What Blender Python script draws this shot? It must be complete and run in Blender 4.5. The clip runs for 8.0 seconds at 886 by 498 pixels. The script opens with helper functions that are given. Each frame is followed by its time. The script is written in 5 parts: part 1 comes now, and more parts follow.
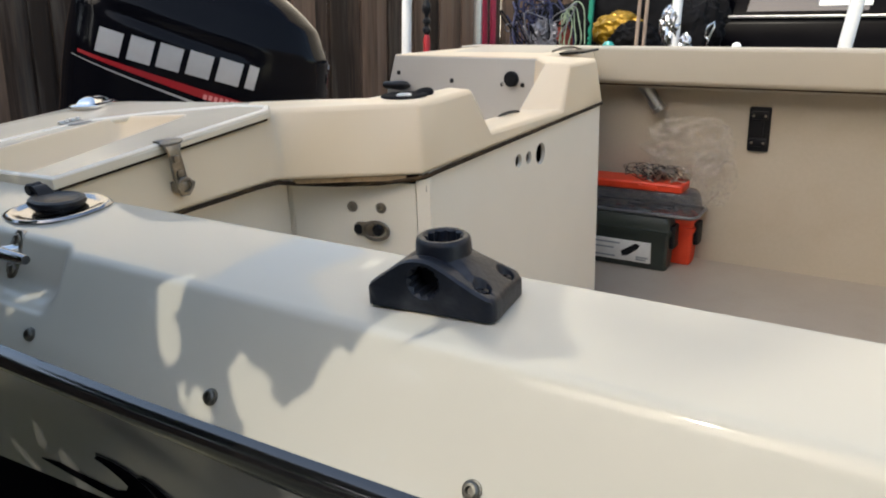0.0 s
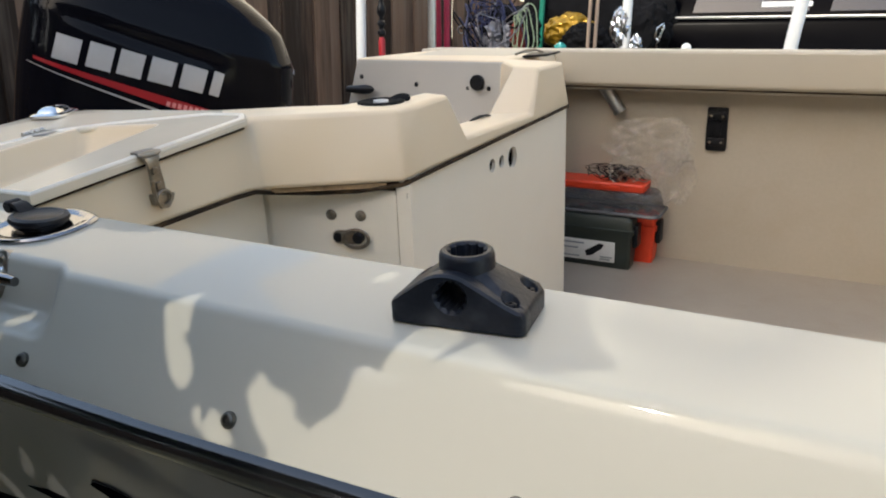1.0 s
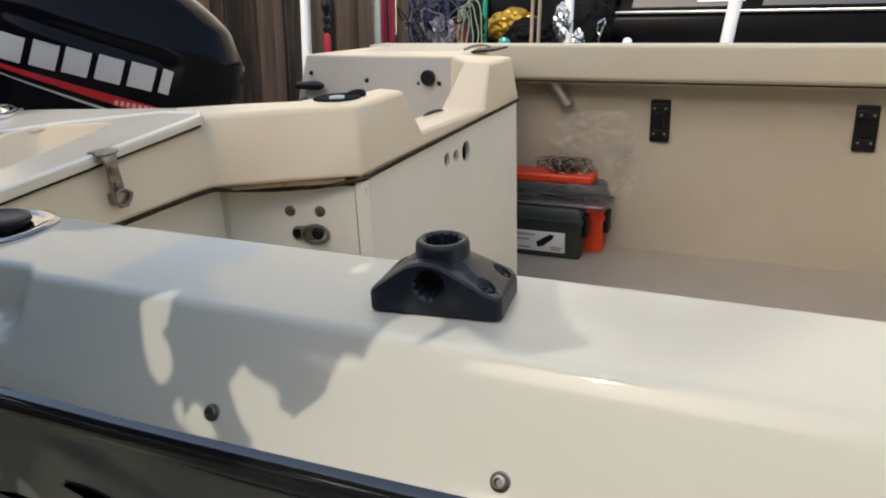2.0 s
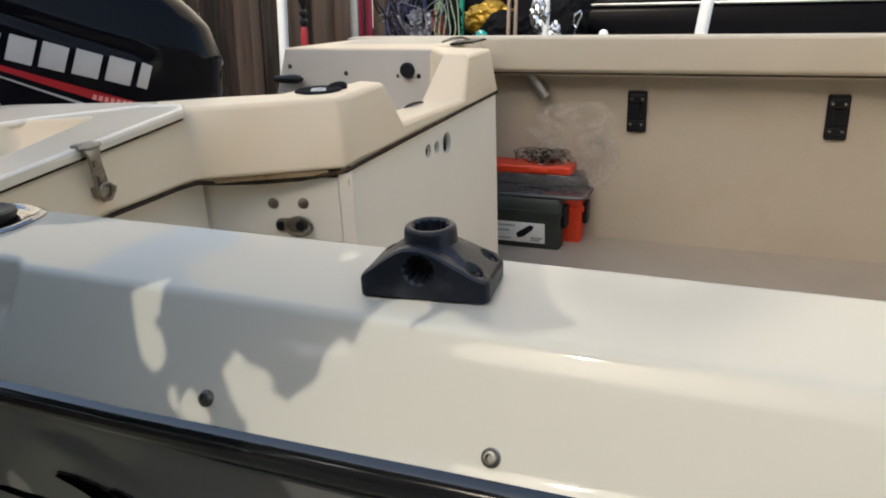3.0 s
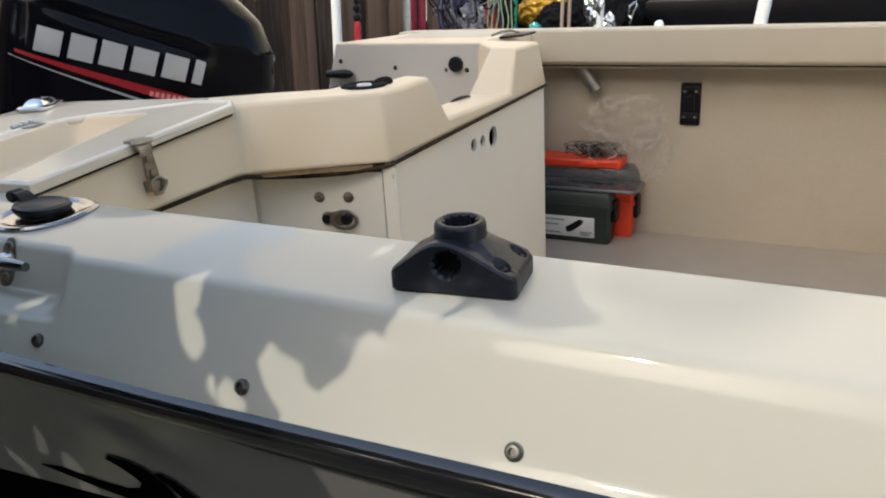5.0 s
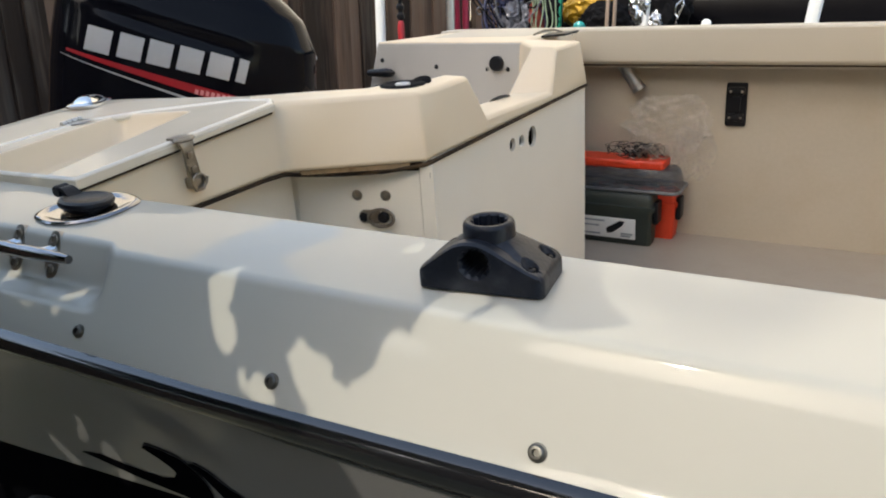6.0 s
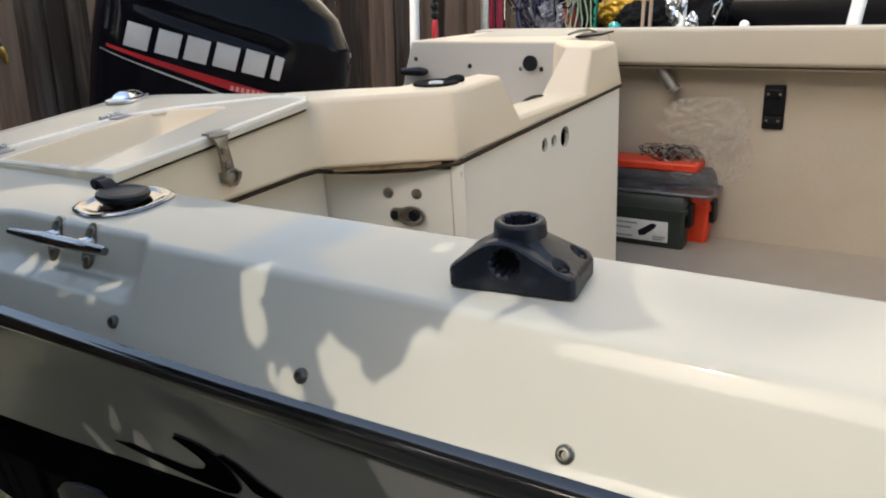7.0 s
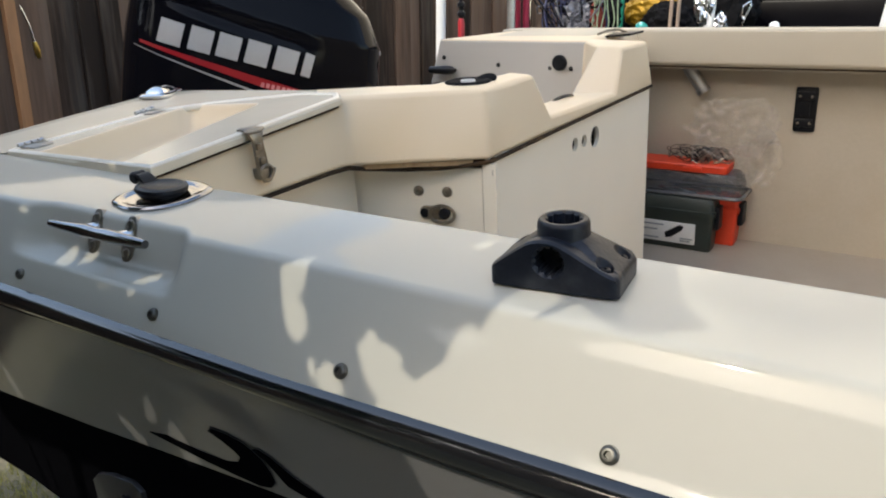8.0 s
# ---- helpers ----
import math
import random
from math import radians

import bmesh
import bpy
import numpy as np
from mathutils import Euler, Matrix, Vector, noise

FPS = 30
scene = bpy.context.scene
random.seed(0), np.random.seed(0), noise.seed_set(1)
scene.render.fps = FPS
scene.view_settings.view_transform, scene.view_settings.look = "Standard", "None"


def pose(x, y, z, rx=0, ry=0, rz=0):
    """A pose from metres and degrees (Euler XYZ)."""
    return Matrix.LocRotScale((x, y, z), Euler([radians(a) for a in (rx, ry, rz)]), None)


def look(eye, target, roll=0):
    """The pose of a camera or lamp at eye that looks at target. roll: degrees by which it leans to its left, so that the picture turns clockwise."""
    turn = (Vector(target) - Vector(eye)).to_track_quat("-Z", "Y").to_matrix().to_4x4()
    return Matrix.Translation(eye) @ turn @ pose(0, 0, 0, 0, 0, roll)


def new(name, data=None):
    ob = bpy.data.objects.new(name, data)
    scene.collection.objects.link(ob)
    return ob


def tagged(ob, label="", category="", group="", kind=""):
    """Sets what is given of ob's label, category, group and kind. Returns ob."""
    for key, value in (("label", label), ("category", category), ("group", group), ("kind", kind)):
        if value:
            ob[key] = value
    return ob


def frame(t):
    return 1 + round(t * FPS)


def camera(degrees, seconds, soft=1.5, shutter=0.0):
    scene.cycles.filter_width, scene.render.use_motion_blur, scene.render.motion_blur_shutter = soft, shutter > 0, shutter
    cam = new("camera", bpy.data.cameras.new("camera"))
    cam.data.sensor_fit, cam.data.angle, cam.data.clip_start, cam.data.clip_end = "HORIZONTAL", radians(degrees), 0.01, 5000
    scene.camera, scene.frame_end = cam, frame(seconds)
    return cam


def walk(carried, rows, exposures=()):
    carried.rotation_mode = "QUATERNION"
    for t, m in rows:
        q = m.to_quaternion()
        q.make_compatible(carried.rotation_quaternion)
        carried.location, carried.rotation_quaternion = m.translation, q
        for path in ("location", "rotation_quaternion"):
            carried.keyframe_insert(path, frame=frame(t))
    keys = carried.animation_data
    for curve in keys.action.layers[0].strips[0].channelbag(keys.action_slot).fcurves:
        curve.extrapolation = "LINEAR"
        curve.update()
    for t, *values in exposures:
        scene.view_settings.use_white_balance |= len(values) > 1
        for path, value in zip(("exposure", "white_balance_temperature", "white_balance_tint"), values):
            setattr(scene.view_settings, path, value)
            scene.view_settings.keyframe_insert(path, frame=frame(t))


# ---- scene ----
cam = camera(60.2, 8.0, soft=2.0)
PATH = [
    (0, (0.107, -0.038, 1.656), (-0.924, 1.579, 1.09), -0.4),
    (0.5, (0.077, -0.059, 1.665), (-0.906, 1.589, 1.099), -0.4),
    (1, (0.055, -0.06, 1.665), (-0.862, 1.625, 1.099), -0.6),
    (1.5, (0.045, -0.074, 1.667), (-0.802, 1.646, 1.097), -0.7),
    (3, (0.044, -0.107, 1.665), (-0.694, 1.654, 1.07), -1.1),
    (3.5, (0.045, -0.112, 1.664), (-0.699, 1.644, 1.061), -1.4),
    (4, (0.051, -0.115, 1.666), (-0.719, 1.628, 1.058), -1.6),
    (5.5, (0.071, -0.1, 1.668), (-0.846, 1.57, 1.061), -2.1),
    (6, (0.075, -0.1, 1.668), (-0.887, 1.545, 1.061), -2.1),
    (6.5, (0.075, -0.098, 1.667), (-0.924, 1.525, 1.062), -1.9),
    (7, (0.074, -0.1, 1.667), (-0.954, 1.505, 1.061), -1.7),
    (7.5, (0.068, -0.105, 1.665), (-0.982, 1.486, 1.06), -1.4),
    (8, (0.058, -0.11, 1.666), (-1.012, 1.467, 1.059), -1.3),
]
walk(cam, [(t, look(eye, target, roll)) for t, eye, target, roll in PATH], [(0, 0.66, 7450, 6.5), (1.5, 0.59, 7450, 6.5), (3.0, 0.55, 7450, 6.5), (4.5, 0.57, 7450, 6.5), (6.0, 0.68, 7450, 6.5), (8.0, 0.74, 7450, 6.5)])


# ---- light ----
SUN = Vector((-0.18, -0.72, 0.67)).normalized()
world = bpy.data.worlds.new("sky")
scene.world = world
world.use_nodes = True
wn = world.node_tree.nodes
sky = wn.new("ShaderNodeTexSky")
sky.sky_type, sky.sun_disc = "NISHITA", False
sky.sun_elevation = math.asin(SUN.z)
sky.sun_rotation = math.atan2(SUN.x, SUN.y)
sky.air_density, sky.dust_density, sky.ozone_density = 1.0, 1.5, 0.7
world.node_tree.links.new(sky.outputs[0], wn["Background"].inputs[0])
wn["Background"].inputs[1].default_value = 0.295
sun = new("sun", bpy.data.lights.new("sun", "SUN"))
sun.data.energy, sun.data.angle, sun.data.color = 1.2, radians(0.5), (1.0, 0.995, 0.985)
sun.matrix_world = look(SUN * 20, (0, 0, 0))

# the boat stands on its trailer leaning a little to its near side
BOAT = Matrix.Translation((0, 0.45, 1.45)) @ Matrix.Rotation(radians(3.37), 4, "X") @ Matrix.Translation((0, -0.45, -1.45))
MID = 1.43


# ---- materials ----
def material(name, color, rough=0.5, metal=0.0, spread=0.12, scale=6.0, grain=90.0, bump=0.05, coat=0.0, dirt=None, dirt_amount=0.3, stretch=(1, 1, 1), rnd=0.0, spec=0.5, even=False):
    """Noise at two scales over a base colour, with fine relief."""
    m = bpy.data.materials.new(name)
    m.use_nodes = True
    nt = m.node_tree
    n, l = nt.nodes, nt.links
    bsdf = n["Principled BSDF"]
    co = n.new("ShaderNodeTexCoord")
    mp = n.new("ShaderNodeMapping")
    mp.inputs["Scale"].default_value = stretch
    l.new(co.outputs["Object"], mp.inputs[0])
    big = n.new("ShaderNodeTexNoise")
    big.inputs["Scale"].default_value, big.inputs["Detail"].default_value = scale, 5
    fine = n.new("ShaderNodeTexNoise")
    fine.inputs["Scale"].default_value, fine.inputs["Detail"].default_value = grain, 4
    for t in (big, fine):
        l.new(mp.outputs[0], t.inputs[0])
    lo = [max(0, c * (1 - spread)) for c in color] + [1]
    hi = [min(1, c * (1 + spread)) for c in color] + [1]
    ramp = n.new("ShaderNodeValToRGB")
    ramp.color_ramp.elements[0].position, ramp.color_ramp.elements[1].position = 0.3, 0.7
    ramp.color_ramp.elements[0].color, ramp.color_ramp.elements[1].color = lo, hi
    add = n.new("ShaderNodeMath")
    add.operation = "MULTIPLY_ADD"
    add.inputs[1].default_value, add.inputs[2].default_value = 0.35, 0.0
    l.new(fine.outputs[0], add.inputs[0])
    mix = n.new("ShaderNodeMath")
    mix.operation = "MULTIPLY_ADD"
    mix.inputs[1].default_value = 0.65
    l.new(big.outputs[0], mix.inputs[0])
    l.new(add.outputs[0], mix.inputs[2])
    if rnd:
        info = n.new("ShaderNodeObjectInfo")
        r = n.new("ShaderNodeMath")
        r.operation = "MULTIPLY_ADD"
        r.inputs[1].default_value, r.inputs[2].default_value = rnd, -rnd / 2
        l.new(info.outputs["Random"], r.inputs[0])
        s2 = n.new("ShaderNodeMath")
        l.new(mix.outputs[0], s2.inputs[0])
        l.new(r.outputs[0], s2.inputs[1])
        mix = s2
    l.new(mix.outputs[0], ramp.inputs[0])
    out = ramp.outputs[0]
    if even:
        # a plain blend, for smooth sprayed or moulded surfaces
        blend = n.new("ShaderNodeMix")
        blend.data_type = "RGBA"
        l.new(mix.outputs[0], blend.inputs[0])
        blend.inputs[6].default_value, blend.inputs[7].default_value = lo, hi
        out = blend.outputs[2]
    if dirt:
        dn = n.new("ShaderNodeTexNoise")
        dn.inputs["Scale"].default_value, dn.inputs["Detail"].default_value = scale * 2.3, 8
        l.new(mp.outputs[0], dn.inputs[0])
        dr = n.new("ShaderNodeValToRGB")
        dr.color_ramp.elements[0].position, dr.color_ramp.elements[1].position = 0.5, 0.78
        dr.color_ramp.elements[0].color, dr.color_ramp.elements[1].color = (0, 0, 0, 1), (dirt_amount,) * 3 + (1,)
        l.new(dn.outputs[0], dr.inputs[0])
        mx = n.new("ShaderNodeMix")
        mx.data_type = "RGBA"
        l.new(dr.outputs[0], mx.inputs[0])
        l.new(out, mx.inputs[6])
        mx.inputs[7].default_value = (*dirt, 1)
        out = mx.outputs[2]
    l.new(out, bsdf.inputs["Base Color"])
    bsdf.inputs["Metallic"].default_value = metal
    rr = n.new("ShaderNodeMapRange")
    rr.inputs[3].default_value, rr.inputs[4].default_value = max(0.02, rough - 0.08), min(1, rough + 0.08)
    l.new(mix.outputs[0], rr.inputs[0])
    l.new(rr.outputs[0], bsdf.inputs["Roughness"])
    bsdf.inputs["Specular IOR Level"].default_value = spec
    bsdf.inputs["Coat Weight"].default_value = coat
    bsdf.inputs["Coat Roughness"].default_value = 0.045
    if bump:
        bp = n.new("ShaderNodeBump")
        bp.inputs["Strength"].default_value, bp.inputs["Distance"].default_value = bump, 0.004
        l.new(fine.outputs[0], bp.inputs["Height"])
        l.new(bp.outputs[0], bsdf.inputs["Normal"])
    return m


GEL = material("gelcoat_cream", (0.515, 0.490, 0.418), 0.34, spread=0.06, scale=2.2, grain=6, bump=0, coat=0.5, spec=0.03, even=True)
# yellower copy of the gunwale gelcoat, warm bounce light put into its colour
GELSTERN = material("gelcoat_bounce_cream", (0.735, 0.605, 0.43), 0.35, spread=0.06, scale=2.5, grain=6, bump=0, even=True)
# greyer copy for upward faces, the sky's reflection put into its colour
GELDECK = material("gelcoat_deck_sheen", (0.71, 0.63, 0.50), 0.22, spread=0.07, scale=3, grain=6, bump=0, even=True)
LIP = material("gelcoat_rim", (0.80, 0.745, 0.64), 0.3, spread=0.05, scale=6, grain=12, bump=0, even=True)
# darker copy of the stern gelcoat, the far side's dimmer light in its colour
GELFAR = material("gelcoat_far_dimmed", (0.49, 0.433, 0.341), 0.36, spread=0.07, scale=3, grain=6, bump=0, even=True)
# grey copy of the stern gelcoat with shade put into its colour
GREYGEL = material("gelcoat_well_shade", (0.45, 0.43, 0.40), 0.4, spread=0.07, scale=3, grain=6, bump=0, even=True)
# stained liner tan, darkened: the floor's dimmer light is in its colour
GELFLOOR = material("gelcoat_floor_dimmed", (0.345, 0.30, 0.248), 0.5, spread=0.08, scale=5, grain=120, bump=0.15, dirt=(0.30, 0.24, 0.17), dirt_amount=0.3)
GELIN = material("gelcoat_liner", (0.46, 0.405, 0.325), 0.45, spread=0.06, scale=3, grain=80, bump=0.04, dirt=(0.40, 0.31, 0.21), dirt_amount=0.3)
PANEL = material("panel_white", (0.87, 0.82, 0.71), 0.4, spread=0.07, scale=4, grain=6, bump=0, even=True)
HULL = material("hull_grey", (0.18, 0.175, 0.17), 0.12, spread=0.07, scale=3, grain=6, bump=0, spec=0.35, even=True)
HULLBLACK = material("hull_black", (0.004, 0.004, 0.005), 0.36, spread=0.2, scale=5, grain=60, bump=0.01, spec=0.0)
RUBBER = material("rubber_black", (0.009, 0.009, 0.010), 0.07, spread=0.3, scale=10, grain=600, bump=0.05, coat=0.8, spec=0.6)
SEAL = material("seal_rubber", (0.030, 0.020, 0.013), 0.85, spread=0.4, scale=14, grain=150, bump=0.2, dirt=(0.20, 0.12, 0.055), dirt_amount=0.5, spec=0.15)
NYLON = material("nylon_black", (0.010, 0.013, 0.021), 0.40, spread=0.3, scale=20, grain=260, bump=0.10, dirt=(0.085, 0.09, 0.105), dirt_amount=0.32, spec=0.32)
BLACK = material("plastic_black", (0.007, 0.007, 0.009), 0.4, spread=0.3, scale=20, grain=300, bump=0.1, spec=0.25)
CHROME = material("chrome", (0.78, 0.78, 0.78), 0.12, 1.0, spread=0.08, scale=30, grain=200, bump=0.03)
SATIN = material("steel_satin", (0.50, 0.49, 0.47), 0.28, 1.0, spread=0.15, scale=40, grain=300, bump=0.05)
STEEL = material("steel_dull", (0.30, 0.275, 0.24), 0.36, 1.0, spread=0.3, scale=40, grain=300, bump=0.1, dirt=(0.2, 0.13, 0.07), dirt_amount=0.5)
# bolt steel darkened, the gunwale's shade put into its base colour
BOLT = material("steel_shaded", (0.15, 0.145, 0.13), 0.45, 1.0, spread=0.3, scale=40, grain=300, bump=0.08)
WHITE = material("paint_white", (0.80, 0.80, 0.79), 0.4, spread=0.05, scale=10, grain=80, bump=0.03)
FENCE = material("fence_wood", (0.108, 0.066, 0.045), 0.85, spread=0.75, scale=9, grain=60, bump=0.9, stretch=(1, 1, 0.07), rnd=0.55, spec=0.25, dirt=(0.21, 0.17, 0.14), dirt_amount=0.45)
COWL = material("cowl_black", (0.004, 0.004, 0.006), 0.10, spread=0.2, scale=5, grain=200, bump=0.0, spec=0.10)
RED = material("decal_red", (0.34, 0.008, 0.016), 0.35, spread=0.1, scale=20, bump=0)
SILVER = material("decal_silver", (0.48, 0.48, 0.49), 0.35, 0.3, spread=0.05, scale=20, bump=0)
ORANGE = material("plastic_orange", (0.72, 0.055, 0.02), 0.45, spread=0.1, scale=15, grain=200, bump=0.1)
AMMO = material("plastic_olive", (0.028, 0.036, 0.030), 0.5, spread=0.2, scale=15, grain=300, bump=0.2)
GRASS = material("grass_ground", (0.25, 0.235, 0.16), 0.9, spread=0.6, scale=1.5, grain=60, bump=1.0, dirt=(0.32, 0.29, 0.21), dirt_amount=0.8)
BLADE = material("grass_blade", (0.30, 0.29, 0.09), 0.7, spread=0.5, scale=9, grain=60, bump=0)
DARK = material("car_black", (0.002, 0.002, 0.003), 0.2, spread=0.2, scale=4, bump=0, spec=0.02)
STUCCO = material("stucco_pale", (0.78, 0.69, 0.58), 0.9, spread=0.12, scale=1.2, grain=40, bump=0.3)
SIDING = material("render_brown", (0.10, 0.085, 0.072), 0.9, spread=0.2, scale=2, grain=60, bump=0.4)
LEAF = material("leaf_green", (0.06, 0.11, 0.03), 0.5, spread=0.4, scale=8, grain=40, bump=0.2)
RAWWOOD = material("raw_plywood", (0.33, 0.23, 0.13), 0.8, spread=0.4, scale=25, grain=120, bump=0.4, dirt=(0.12, 0.06, 0.02), dirt_amount=0.9)
GREYPLAST = material("plastic_smoke_grey", (0.11, 0.11, 0.115), 0.3, spread=0.15, scale=15, grain=150, bump=0.05)
SMOKEDARK = material("plastic_dark_grey", (0.024, 0.024, 0.027), 0.35, spread=0.3, scale=15, grain=150, bump=0.05)
PAPER = material("paper_label", (0.72, 0.72, 0.70), 0.6, spread=0.06, scale=30, bump=0.02)
GREYPRINT = material("print_grey", (0.25, 0.28, 0.30), 0.6, spread=0.1, scale=30, bump=0)
PINKISH = material("decal_pale_red", (0.75, 0.30, 0.30), 0.4, spread=0.1, scale=30, bump=0)
ALU = material("aluminium", (0.55, 0.55, 0.54), 0.35, 0.9, spread=0.15, scale=20, grain=200, bump=0.05)
CRIMSON = material("grip_crimson", (0.30, 0.01, 0.04), 0.5, spread=0.2, scale=20, bump=0.1)
NETBLUE = material("cord_blue", (0.02, 0.025, 0.08), 0.6, spread=0.3, scale=30, bump=0.1)
GOLD = material("foil_gold", (0.30, 0.17, 0.015), 0.3, 0.5, spread=0.3, scale=12, grain=60, bump=0.3)
SILVERBAG = material("bag_silver", (0.16, 0.16, 0.18), 0.3, 0.3, spread=0.5, scale=14, grain=60, bump=0.3)
FOIL = material("foil_silver", (0.55, 0.55, 0.56), 0.22, 1.0, spread=0.2, scale=14, grain=60, bump=0.3)
CLOTHRED = material("cloth_red", (0.20, 0.03, 0.02), 0.9, spread=0.4, scale=14, grain=160, bump=0.3)
BLACKCLOTH = material("cloth_black", (0.006, 0.006, 0.007), 0.9, spread=0.4, scale=14, grain=160, bump=0.3, spec=0.15)
ROPE = material("rope_pale_green", (0.26, 0.33, 0.22), 0.8, spread=0.3, scale=40, grain=200, bump=0.3)
GREEN = material("plastic_green", (0.01, 0.22, 0.14), 0.35, spread=0.1, scale=20, bump=0)
TEAL = material("plastic_teal", (0.03, 0.35, 0.33), 0.15, spread=0.5, scale=40, bump=0)
HANDLE = material("wood_pale", (0.30, 0.22, 0.17), 0.7, spread=0.3, scale=20, grain=90, bump=0.2, stretch=(1, 1, 0.2))
# orange that paints a streak of sunlight on the fence
SUNSTREAK = material("sunstreak_orange", (0.42, 0.20, 0.09), 0.75, spread=0.3, scale=9, grain=70, bump=0.3, stretch=(1, 1, 0.15))
BRASS = material("brass", (0.60, 0.42, 0.12), 0.3, 1.0, spread=0.2, scale=30, bump=0.05)
VANGLASS = material("van_glass", (0.012, 0.018, 0.032), 0.04, spread=0.1, scale=3, bump=0, spec=0.45)
# chrome with dark reflections put into its base colour
PEWTER = material("chrome_dark_reflection", (0.27, 0.27, 0.285), 0.10, 1.0, spread=0.2, scale=30, grain=200, bump=0.03)


def film(name, color, cover, rough, low=0.35):
    """Thin clear plastic: mostly see-through, with a gloss."""
    m = material(name, color, rough, spread=0.15, scale=6, grain=20, bump=0)
    n, l = m.node_tree.nodes, m.node_tree.links
    clear = n.new("ShaderNodeBsdfTransparent")
    mx = n.new("ShaderNodeMixShader")
    nz = n.new("ShaderNodeTexNoise")
    nz.inputs["Scale"].default_value, nz.inputs["Detail"].default_value = 9, 1.5
    nz.inputs["Distortion"].default_value = 1.2
    mr = n.new("ShaderNodeMapRange")
    mr.inputs[1].default_value, mr.inputs[2].default_value = 0.46, 0.72
    mr.inputs[3].default_value, mr.inputs[4].default_value = cover * low, cover
    l.new(nz.outputs[0], mr.inputs[0])
    l.new(mr.outputs[0], mx.inputs[0])
    l.new(clear.outputs[0], mx.inputs[1])
    l.new(n["Principled BSDF"].outputs[0], mx.inputs[2])
    l.new(mx.outputs[0], n["Material Output"].inputs["Surface"])
    return m


FILM = film("clear_film", (0.70, 0.66, 0.62), 0.20, 0.45, 0.10)
SMOKE = film("smoke_plastic", (0.12, 0.12, 0.13), 0.95, 0.25)
BARK = material("bark", (0.16, 0.12, 0.09), 0.9, spread=0.4, scale=9, grain=60, bump=0.8)


# ---- mesh helpers ----
def finish(bm, smooth=True, angle=35):
    bmesh.ops.recalc_face_normals(bm, faces=bm.faces)
    for f in bm.faces:
        f.smooth = smooth
    lim = radians(angle)
    for e in bm.edges:
        if len(e.link_faces) == 2:
            e.smooth = e.calc_face_angle(0) < lim
        else:
            e.smooth = False
    return bm


def part(name, bm, mat, parent=None, label="", smooth=True, angle=35):
    """Link a bmesh as one mesh object under a thing or a part."""
    finish(bm, smooth, angle)
    me = bpy.data.meshes.new(name)
    bm.to_mesh(me)
    bm.free()
    for m in (mat if isinstance(mat, (list, tuple)) else (mat,)):
        me.materials.append(m)
    ob = new(name, me)
    if parent:
        ob.parent = parent
    if label:
        tagged(ob, label)
    return ob


def thing(name, label, category, m=None, group="", kind=""):
    ob = new(name)
    ob.empty_display_size = 0.05
    ob.matrix_world = m if m is not None else Matrix()
    return tagged(ob, label, category, group, kind)


def bevelled(ob, width, segments=3, angle=30):
    mod = ob.modifiers.new("bevel", "BEVEL")
    mod.width, mod.segments, mod.limit_method, mod.angle_limit = width, segments, "ANGLE", radians(angle)
    mod.harden_normals = False
    return ob


def box(bm, lo, hi, bevel=0.0, m=None, seg=2):
    vs = [bm.verts.new((x, y, z)) for x in (lo[0], hi[0]) for y in (lo[1], hi[1]) for z in (lo[2], hi[2])]
    fs = [bm.faces.new([vs[i] for i in q]) for q in ((0, 1, 3, 2), (4, 6, 7, 5), (0, 4, 5, 1), (2, 3, 7, 6), (0, 2, 6, 4), (1, 5, 7, 3))]
    if bevel:
        es = list({e for f in fs for e in f.edges})
        r = bmesh.ops.bevel(bm, geom=es, offset=bevel, segments=seg, affect="EDGES", profile=0.5)
        vs = list({v for f in r["faces"] for v in f.verts} | {v for v in vs if v.is_valid})
    if m is not None:
        bmesh.ops.transform(bm, matrix=m, verts=[v for v in vs if v.is_valid])
    return bm


def prism(bm, pts, z0, z1, m=None, bevel=0.0, seg=2):
    """An outline in x, y between two heights."""
    a = [bm.verts.new((x, y, z0)) for x, y in pts]
    b = [bm.verts.new((x, y, z1)) for x, y in pts]
    fs = [bm.faces.new(a[::-1]), bm.faces.new(b)]
    k = len(pts)
    for i in range(k):
        fs.append(bm.faces.new((a[i], a[(i + 1) % k], b[(i + 1) % k], b[i])))
    vs = a + b
    if bevel:
        es = [e for e in fs[1].edges]
        r = bmesh.ops.bevel(bm, geom=es, offset=bevel, segments=seg, affect="EDGES", profile=0.5)
        vs = list({v for f in r["faces"] for v in f.verts} | {v for v in vs if v.is_valid})
    if m is not None:
        bmesh.ops.transform(bm, matrix=m, verts=vs)
    return bm


def lathe(bm, prof, m=None, n=28, cap=True):
    """Radius, height pairs turned round z."""
    rings = []
    for r, z in prof:
        rings.append([bm.verts.new((r * math.cos(2 * math.pi * i / n), r * math.sin(2 * math.pi * i / n), z)) for i in range(n)])
    for p, q in zip(rings, rings[1:]):
        for i in range(n):
            bm.faces.new((p[i], p[(i + 1) % n], q[(i + 1) % n], q[i]))
    if cap:
        bm.faces.new(rings[0][::-1])
        bm.faces.new(rings[-1])
    if m is not None:
        bmesh.ops.transform(bm, matrix=m, verts=[v for r in rings for v in r])
    return bm


